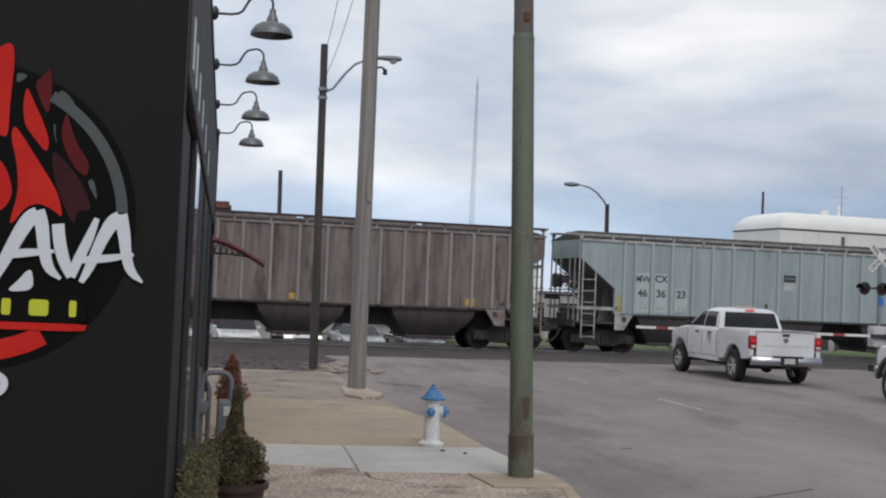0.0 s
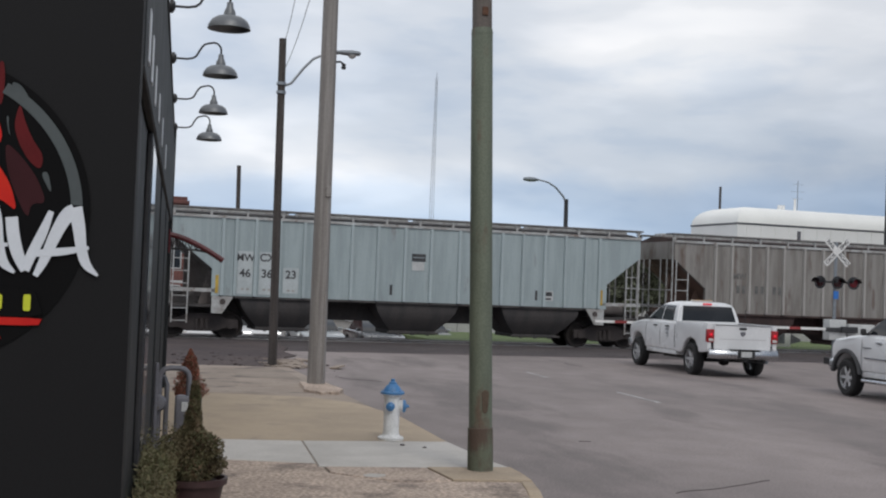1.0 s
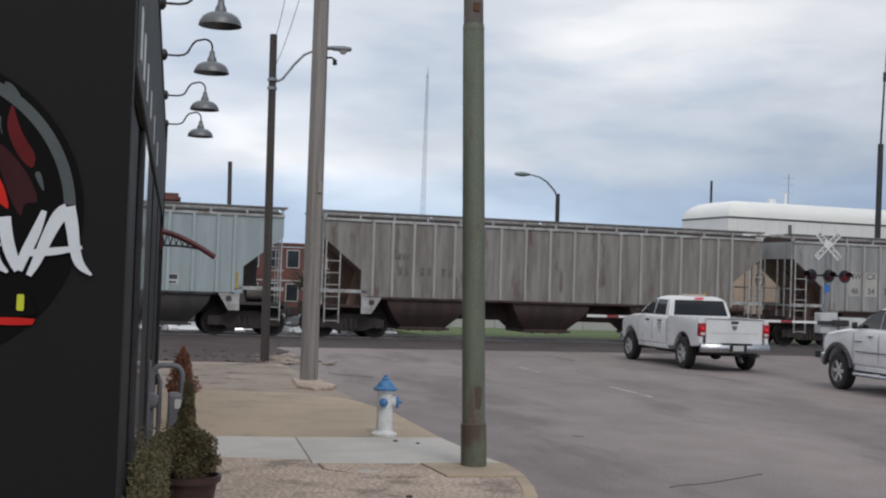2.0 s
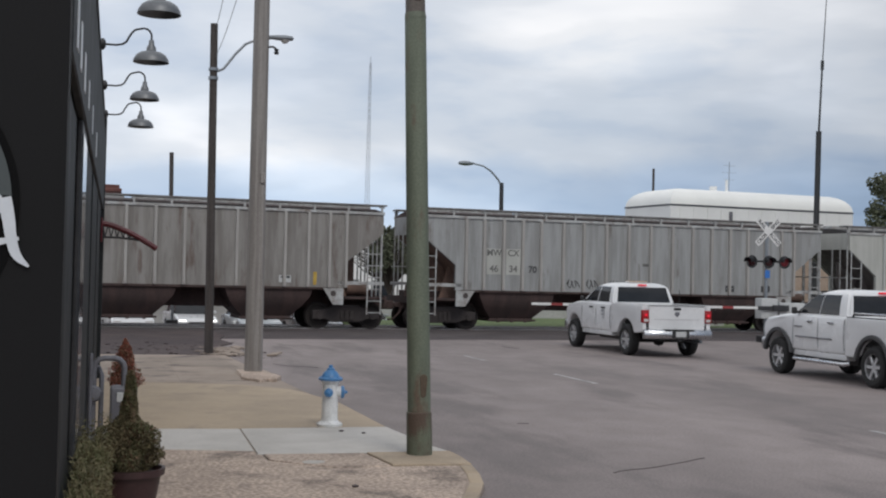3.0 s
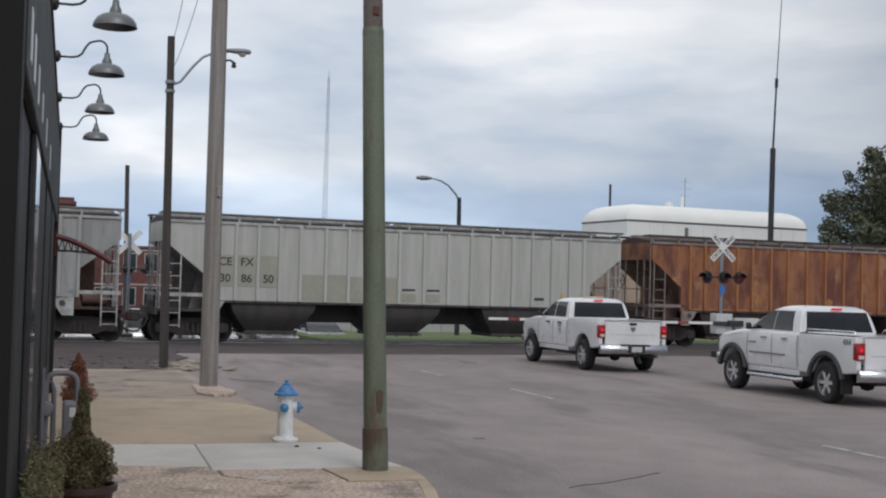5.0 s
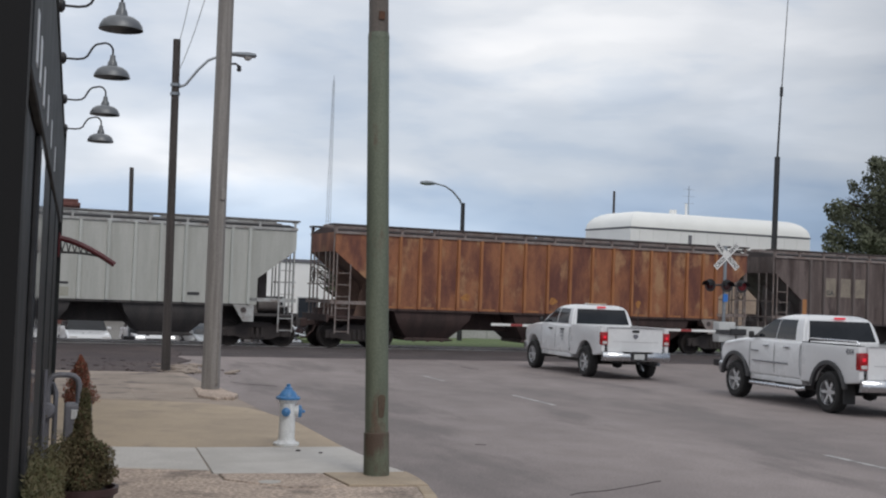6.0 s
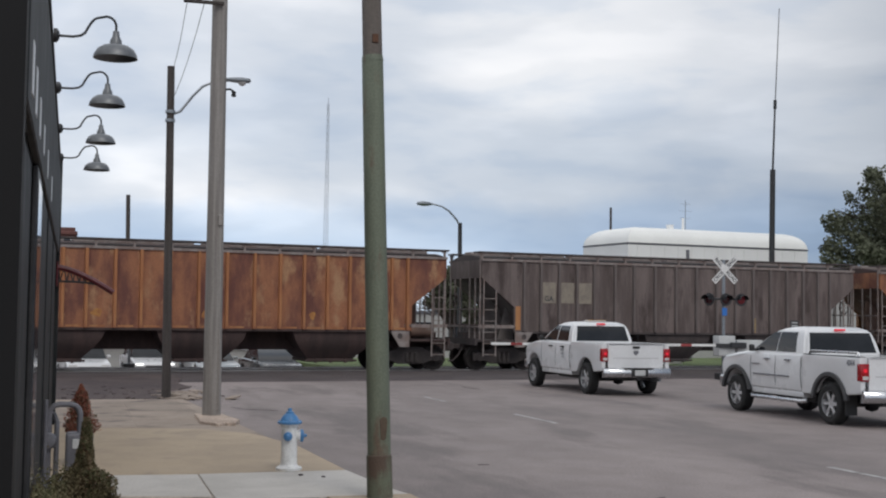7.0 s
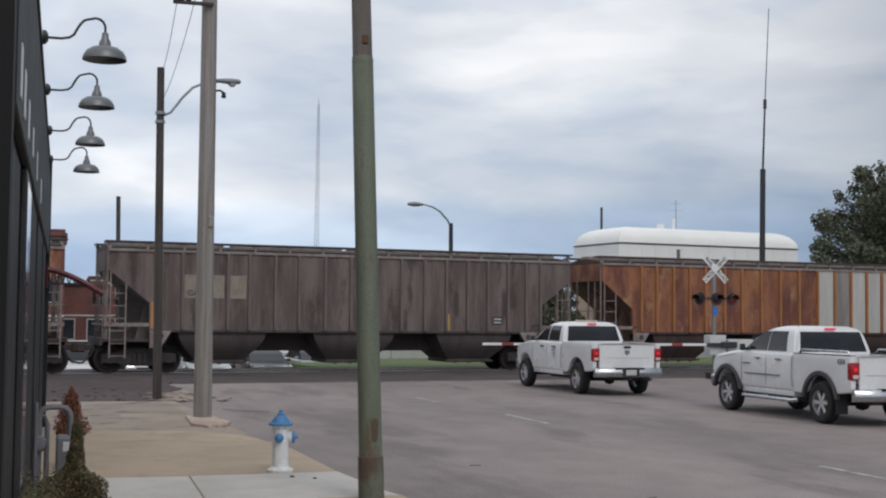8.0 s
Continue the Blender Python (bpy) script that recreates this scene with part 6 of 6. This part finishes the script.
part("dial", box(B(), 0.29, 0.42, -0.132, -0.12, 0.54, 0.64, 0.004), STENCIL_PALE, meter)
part("regulator", lathe(B(), [(0, 0), (0.07, 0.01), (0.09, 0.04), (0.07, 0.07), (0, 0.08)], 16, pose(0.05, -0.02, 0.62, 90, 0, 0)), METER_GREY, meter)
part("foot", box(B(), 0.30, 0.40, -0.05, 0.05, 0.0, 0.34), METER_GREY, meter)

scrap = tagged(part("paper_scrap", prism(B(), [(1.94, 12.70), (2.06, 12.66), (2.15, 12.74), (2.17, 12.85), (2.02, 12.90), (1.93, 12.82)], Z_WALK - 0.003, Z_WALK + 0.006, "z"), CONCRETE_PALE), "flat scrap of white paper lying on rough concrete", "litter")
for x, y in ((0.05, 12.6), (0.12, 12.75), (0.0, 12.85)):
    ob = part("pale_stone", lathe(B(), [(0, 0), (0.07, 0.0), (0.085, 0.03), (0.05, 0.07), (0, 0.08)], 9), WHITE_FLAT, None, "", pose(x, y, Z_WALK - 0.003, 0, 0, x * 900))
    tagged(ob, "small pale stone beside the black wall", "stone", "pale stones by the wall")
for x, y, r in ((2.76, 15.2, 0.03), (3.0, 15.0, 0.025), (2.2, 11.3, 0.03)):
    ob = part("dark_pebble", lathe(B(), [(0, 0), (r, 0.0), (r * 1.1, r * 0.4), (0, r * 0.8)], 8), TRACKBED, None, "", pose(x, y, Z_WALK + 0.001))
    tagged(ob, "dark pebble lying on the pale concrete slab", "pebble", "pebbles on the pavement")


# ---- level crossing signals and gate ----
def signal_head(parent, x, y, z, lit, face=-90, name="signal_light"):
    m = pose(x, y, z, 0, 0, face + 90) @ pose(0, 0, 0, 90, 0, 0)
    h = part(name, lathe(B(), [(0, -0.16), (0.10, -0.15), (0.15, -0.05), (0.155, 0.0), (0.215, 0.0), (0.215, 0.015), (0.155, 0.016), (0.15, 0.02), (0, 0.02)], 26, m), DARK_STEEL, parent, "black round backboard with red lens")
    part("lens", lathe(B(), [(0.148, 0.02), (0.12, 0.045), (0.07, 0.06), (0, 0.066)], 22, m), SIGNAL_LIT if lit else SIGNAL_RED, h)
    bm = B()
    n = 12
    rows = [[m @ Vector((0.155 * math.cos(a), 0.155 * math.sin(a), d)) for a in (radians(0 + 180 * k / n) for k in range(n + 1))] for d in (0.01, 0.26)]
    vv = [[bm.verts.new(p) for p in r] for r in rows]
    for k in range(n):
        bm.faces.new((vv[0][k], vv[0][k + 1], vv[1][k + 1], vv[1][k]))
    bmesh.ops.solidify(bm, geom=bm.faces[:], thickness=0.006)
    part("hood", bm, DARK_STEEL, h)
    return h


def crossing_signal(at, yaw, label, gate):
    s = thing("crossing_signal", pose(*at) @ pose(0, 0, 0, 0, 0, yaw), label, "crossing signal", "signals of the level crossing")
    part("post", tube(B(), [(0, 0, -0.35), (0, 0, 4.05)], 0.06, 12), GALVANISED, s)
    part("base", box(B(), -0.22, 0.22, -0.22, 0.22, -0.4, 0.22, 0.02), DARK_STEEL, s)
    for k, a in enumerate((45, -45)):
        cb = part("crossbuck_blade", box(B(), -0.60, 0.60, -0.02 - 0.012 * k, -0.008 - 0.012 * k, -0.10, 0.10, 0.0, 1), WHITE_FLAT, s, "white crossbuck blade", pose(0, -0.07, 3.72, 0, a, 0))
        wd = ("RAIL", "ROAD") if k == 0 else ("CROS", "SING")
        for x, w in zip((-0.34, 0.34), wd):
            letters(w, 0.17, STENCIL_BLACK, cb, pose(x, -0.024 - 0.012 * k, 0))
    part("crossarm", tube(B(), [(-0.62, 0, 2.72), (0.62, 0, 2.72)], 0.035, 8), DARK_STEEL, s)
    for x, lit in ((-0.60, False), (0.02, False), (0.60, True)):
        signal_head(s, x, -0.12, 2.70, lit, -90 if x > -0.5 else -155)
    part("small_sign", box(B(), -0.09, 0.09, -0.085, -0.07, 2.16, 2.42), SIGN_BLUE, s, "small blue emergency notice")
    if gate:
        part("machine_case", box(B(), -0.28, 0.34, -0.22, 0.22, 0.80, 1.48, 0.03, 2), STENCIL_PALE, s, "pale grey gate machine")
        part("relay_box", box(B(), 0.42, 1.38, -0.20, 0.15, 0.92, 1.34, 0.02, 2), STENCIL_PALE, s, "pale equipment box")
        part("relay_leg", box(B(), 0.78, 0.90, -0.08, 0.04, 0.0, 0.88), GALVANISED, s)
        ga = part("gate_arm", box(B(), -8.4, -0.45, -0.30, -0.27, 1.12, 1.20), WHITE_FLAT, s, "striped gate arm lowered over the lane")
        for k in range(5):
            part("stripe", box(B(), -7.75 + 1.5 * k, -7.35 + 1.5 * k, -0.304, -0.301, 1.12, 1.20), RED_PAINT, ga)
        part("arm_adapter", box(B(), -0.45, 0.1, -0.31, -0.26, 1.08, 1.22, 0.01), DARK_STEEL, s, "black arm adapter")
        part("counterweight", box(B(), 0.1, 0.7, -0.34, -0.24, 1.06, 1.26, 0.02), DARK_STEEL, s)
    return s


cab = thing("utility_cabinet", pose(26.5, 52.2, -0.05), "small white utility cabinet with a grey vent on grass", "utility cabinet")
part("body", box(B(), -0.42, 0.42, -0.3, 0.3, 0, 0.80, 0.03, 2), WHITE_FLAT, cab)
part("vent", box(B(), -0.28, 0.12, -0.315, -0.301, 0.16, 0.66, 0.005), METER_GREY, cab, "grey louvred vent")
for k in range(5):
    part("louvre", box(B(), -0.26, 0.10, -0.325, -0.316, 0.20 + 0.09 * k, 0.25 + 0.09 * k), GALVANISED, cab)
part("hood", prism(B(), [(0.43, 0.12), (0.43, 0.62), (0.95, 0.36), (0.95, 0.26)], -0.2, 0.2, "y"), METER_GREY, cab, "grey tapered hood")
crossing_signal((21.25, 38.0, 0.0), 0, "railway crossing signal with crossbuck, lights and lowered gate", True)
crossing_signal((2.2, 49.2, -0.20), 180, "railway crossing signal with crossbuck beyond the track", False)


# ---- beyond the track ----
TAN_BRICK = mat("tan_brick", (0.40, 0.31, 0.245), (0.34, 0.262, 0.205), rough=0.9, scale=0.6, fine=12, bump=0.2, speck=0.15)
hall = thing("white_hall", pose(35.85, 77.0, 0.12, 0, 0, 7), "long white hall with a rounded white metal roof", "building")
W_H, D_H = 15.1, 6.0


def hall_ring(i, z):
    return [(i, i, z), (W_H - i, i, z), (W_H - i, D_H - i, z), (i, D_H - i, z)]


part("wall", loft(B(), [hall_ring(0.0, 4.6), hall_ring(0.0, 6.85)]), WALL_WHITE, hall)
part("base_wall", loft(B(), [hall_ring(0.06, LOW - 0.2), hall_ring(0.06, 4.598)]), TAN_BRICK, hall, "tan brick lower wall")
part("gutter", loft(B(), [hall_ring(-0.04, 6.87), hall_ring(-0.05, 6.96)]), METER_GREY, hall)
part("roof", loft(B(), [hall_ring(1.5 * (1 - math.cos(a)), 6.98 + 1.15 * math.sin(a)) for a in (radians(d) for d in (0, 15, 30, 45, 60, 75, 90))]), ROOF_WHITE, hall, "rounded white metal roof")
for x, h, r in ((4.8, 0.35, 0.26), (5.9, 0.85, 0.09)):
    part("roof_pipe", tube(B(), [(x, 2.2, 8.0), (x, 2.2, 8.12 + h)], r, 10), WALL_WHITE if x > 1 else DARK_STEEL, hall)
for k in range(13):
    part("wall_rib", box(B(), 0.7 + 1.1 * k, 0.74 + 1.1 * k, -0.035, -0.002, 4.6, 6.8), WALL_WHITE, hall)
part("wall_box", box(B(), 4.65, 4.85, -0.12, -0.002, 5.9, 6.6), METER_GREY, hall)
post = pole("thin_post", (41.3, 92, LOW - 0.06), (41.3, 92, 10.8), 0, 0.11, 0.10, DARK_WOOD, "thin dark post beside the white hall", "pole", 8)
aerial = thing("yagi_aerial", pose(50.0, 96, LOW - 0.06), "faint far grey television aerial on a thin mast", "aerial")
part("mast", tube(B(), [(0, 0, 0), (0, 0, 13.1)], 0.03, 6), GALVANISED, aerial)
for z, w in ((12.8, 0.5), (12.2, 0.65), (11.6, 0.5)):
    part("element", tube(B(), [(-w, 0, z), (w, 0, z)], 0.011, 5), GALVANISED, aerial)


def brick_house(at, w, d, h, storeys, bays, label, wall=None, trim=True, yaw=0):
    ob = thing("brick_building" if wall is None else "pale_building", pose(*at) @ pose(0, 0, 0, 0, 0, yaw), label, "building")
    part("wall", box(B(), 0, w, 0, d, 0, h - 0.25), wall or BRICK_RED, ob)
    part("parapet", box(B(), -0.15, w + 0.15, -0.15, d + 0.15, h - 0.25, h, 0.03), BRICK_RED if wall is None else METER_GREY, ob)
    for s in range(storeys):
        z0 = h * s / storeys
        for b in range(bays):
            x0 = w * (b + 0.22) / bays
            x1 = w * (b + 0.78) / bays
            wi = part("window", box(B(), x0 - 0.08, x1 + 0.08, -0.07, 0.0, z0 + 0.8, z0 + 2.5), STENCIL_PALE, ob)
            part("pane", box(B(), x0, x1, -0.085, -0.071, z0 + 0.88, z0 + 2.42), WINDOW_DARK, wi)
        if trim:
            part("string_course", box(B(), -0.03, w + 0.03, -0.05, 0.0, z0 + 2.7, z0 + 2.82), STENCIL_PALE, ob)
    return ob


b1 = brick_house((-16.0, 92.0, LOW - 0.06), 16.2, 12, 8.6, 3, 11, "red brick three-storey building with a stepped parapet")
part("chimney", box(B(), 13.3, 16.2, 0.5, 3.0, 8.55, 8.9, 0.03), BRICK_RED, b1)
brick_house((2.5, 118.0, LOW - 0.06), 17, 10, 6.3, 2, 9, "far red brick row with pale window surrounds")
brick_house((-8.0, 106.0, LOW - 0.06), 12, 10, 5.4, 1, 5, "low far red brick shop with pale windows")
brick_house((13.5, 96.0, LOW - 0.06), 11, 10, 5.4, 1, 4, "low white building far beyond the track", wall=WALL_WHITE, trim=False)
brick_house((24.8, 104.0, LOW - 0.06), 18, 10, 3.4, 1, 6, "long low pale shed far beyond the grass", wall=WALL_GREY, trim=False)
brick_house((52.0, 84.0, LOW - 0.06), 26, 12, 5.2, 1, 8, "low pale building far beyond the grass", wall=WALL_GREY, trim=False)

lw = thing("low_wall", pose(11.5, 62.6, -0.26, 0, 0, 6.0), "low pale concrete wall along the grass strip", "low wall")
for k in range(13):
    part("wall_panel", box(B(), 2.5 * k + 0.01, 2.5 * k + 2.49, 0, 0.2, 0, 0.5, 0.015), WALL_GREY, lw)
for x, y in ((24.6, 62.6), (26.9, 62.9), (27.6, 62.8)):
    dr = thing("traffic_drum", pose(x, y, -0.235), "orange and white traffic drum on the grass verge", "traffic drum", "traffic drums on the verge")
    part("drum", lathe(B(), [(0, 0), (0.30, 0), (0.30, 0.06), (0.25, 0.07), (0.22, 0.85), (0.1, 0.88), (0, 0.88)], 16), ORANGE, dr)
    part("band", lathe(B(), [(0.246, 0.35), (0.25, 0.36), (0.243, 0.50), (0.238, 0.5)], 16), WHITE_FLAT, dr)


def tree(at, trunk_h, crown, n_leaf, leaf, seed, label, material):
    rr = random.Random(seed)
    ob = thing("tree", pose(*at), label, "tree")
    part("trunk", tube(B(), [(0, 0, 0), (0.1, 0, trunk_h * 0.4), (0.05, 0.1, trunk_h)], [0.34 * trunk_h / 4, 0.26 * trunk_h / 4, 0.2 * trunk_h / 4], 10), BARK, ob)
    rx, ry, rz, cz = crown
    boughs = []
    for k in range(190):
        a, e = rr.uniform(0, 6.283), rr.uniform(-0.5, 1.5)
        q = rr.uniform(0.66, 1.1)
        tip = Vector((rx * math.cos(a) * math.cos(e) * q, ry * math.sin(a) * math.cos(e) * q, cz + rz * math.sin(e) * q))
        mid = Vector((0, 0, trunk_h)).lerp(tip, 0.5) + Vector((rr.gauss(0, 0.3), rr.gauss(0, 0.3), 0.4))
        part("limb", tube(B(), [(0.05, 0.1, trunk_h * rr.uniform(0.75, 1)), mid, tip], [0.1, 0.06, 0.012], 6), BARK, ob)
        boughs.append((mid, tip, tip + (tip - mid).normalized() * 0.09 * rx + Vector((0, 0, 0.03 * rx))))
    spots = []
    for k in range(n_leaf):
        mid, tip, spray = rr.choice(boughs)
        u = 1.0 - rr.random() ** 1.3
        c = mid.lerp(tip, u / 0.8) if u < 0.8 else tip.lerp(spray, (u - 0.8) / 0.2)
        d = Vector((rr.gauss(0, 1), rr.gauss(0, 1), rr.gauss(0, 0.7))).normalized() * rx * (0.19 - 0.145 * u) * rr.random() ** 0.5
        spots.append(c + d)
    leaf_cloud("crown", spots, leaf, material, ob, seed, 0.6, "dense dark green crown with ragged edge")
    for k in range(34):
        a = rr.uniform(2.0, 4.2)
        z = rr.uniform(cz - rz * 0.7, cz + rz * 0.45)
        p0 = Vector((rx * 0.8 * math.cos(a), ry * 0.8 * math.sin(a), z))
        part("twig", tube(B(), [p0 * 0.8 + Vector((0, 0, z * 0.2)), p0 + Vector((-0.6, 0, 0.5)), p0 + Vector((-1.4, rr.uniform(-0.3, 0.3), rr.uniform(0.6, 1.3)))], [0.04, 0.025, 0.008], 5), BARK, ob)
    return ob


tree((49.2, 60.5, LOW - 0.06), 4.4, (7.75, 5.6, 4.7, 7.6), 105000, 0.11, 12, "broad dark green tree with bare twigs at one side", LEAF_TREE)
tree((17.4, 80.0, LOW - 0.06), 2.2, (1.6, 1.5, 1.9, 3.9), 6000, 0.13, 31, "small dark green tree far beyond the track", LEAF_TREE)
tree((28.0, 75.0, LOW - 0.06), 2.2, (3.8, 2.0, 2.3, 3.2), 36000, 0.14, 41, "rounded dark green tree near white hall beyond the track", LEAF_TREE)
tree((28.0, 92.0, LOW - 0.06), 2.4, (2.0, 1.8, 2.2, 4.4), 6000, 0.15, 35, "dark green tree beside far low shed", LEAF_TREE)
tree((11.6, 100.0, LOW - 0.06), 1.5, (1.5, 1.4, 1.1, 2.5), 4000, 0.16, 33, "small dark green tree before far brick row", LEAF_TREE)


def sedan(m, paint, label, h=1.46, lit=True, length=4.7):
    """A car seen from ahead: x forward from its middle."""
    t = thing("car", m, label, "car", "cars waiting beyond the track")
    L, W, r = length / 2, 0.9, 0.33
    low = [(-L, 0.45), (-L + 0.55, 0.30)] + arc(-L + 0.95, r, r + 0.06, 170, 10, 8) + arc(L - 0.9, r, r + 0.06, 170, 10, 8) + [(L - 0.3, 0.28), (L, 0.42), (L, 0.66), (L - 0.12, 0.80), (L - 1.25, 0.96), (-L + 0.9, 1.0), (-L + 0.05, 0.95)]
    part("body", prism(B(), low, -W, W, "y", bevel=0.09, seg=3), paint, t)
    bm = loft(B(), [[(-L + 0.75, -W + 0.06, 0.95), (L - 1.15, -W + 0.06, 0.95), (L - 1.15, W - 0.06, 0.95), (-L + 0.75, W - 0.06, 0.95)],
                    [(-L + 1.25, -W + 0.24, h), (L - 2.05, -W + 0.24, h), (L - 2.05, W - 0.24, h), (-L + 1.25, W - 0.24, h)]])
    bmesh.ops.bevel(bm, geom=[e for e in bm.edges if min(v.co.z for v in e.verts) > h - 0.05], offset=0.08, segments=3, affect="EDGES")
    cab = part("cabin", bm, CAR_GLASS, t, "dark glazed cabin")
    part("roof", box(B(), -L + 1.3, L - 2.1, -W + 0.27, W - 0.27, h - 0.01, h + 0.02, 0.01), paint, cab)
    part("grille", box(B(), L - 0.03, L + 0.015, -0.42, 0.42, 0.44, 0.64, 0.01), BLACK_PLASTIC, t)
    part("front_plate", box(B(), L + 0.015, L + 0.025, -0.16, 0.16, 0.33, 0.42), STENCIL_PALE, t)
    for s in (-1, 1):
        part("headlamp", box(B(), L - 0.2, L - 0.005, min(s * 0.5, s * 0.83), max(s * 0.5, s * 0.83), 0.60, 0.72, 0.02), HEADLAMP if lit else LENS_CLEAR, t)
        part("mirror", box(B(), L - 1.55, L - 1.4, min(s * 0.88, s * 1.05), max(s * 0.88, s * 1.05), 0.98, 1.1, 0.02), paint, t)
        for x in (-L + 0.95, L - 0.9):
            wheel(t, x, s * 0.78, r, r * 0.62, s)
    return t


for x, y, paint, lab, h, lit in ((0.6, 57.0, WHITE_PAINT, "white car waiting beyond the passing train", 1.75, False), (3.4, 58.5, WHITE_PAINT, "white sport utility car with lit headlamps beyond train", 1.75, True),
                                 (5.9, 55.6, SILVER_PAINT, "silver car with lit headlamps waiting beyond the train", 1.5, True), (8.5, 55.0, BLACK_PAINT, "black car waiting beyond the passing train", 1.5, False),
                                 (11.2, 57.5, SILVER_PAINT, "silver car parked beyond the passing train", 1.48, True), (13.9, 68.0, SILVER_PAINT, "silver saloon car parked beyond the grass", 1.45, False)):
    sedan(pose(x, y, LOW, 0, 0, -84 if x < 12 else -5), paint, lab, h, lit)


# ---- what moves: the cars of the train roll by, their wheelsets turn ----
def motions():
    frames = [k / 30 for k in range(241)]
    for car, x0 in CARS:
        walk(car, [(t, TRACK @ pose(x0 - SPEED * t, 0, 0)) for t in (0.0, 2.0, 4.0, 6.0, 8.0)])
    for ws, wx in WHEELS:
        walk(ws, [(t, pose(wx, 0, 0.475, 0, -math.degrees(SPEED * t / 0.46), 0)) for t in frames])


motions()
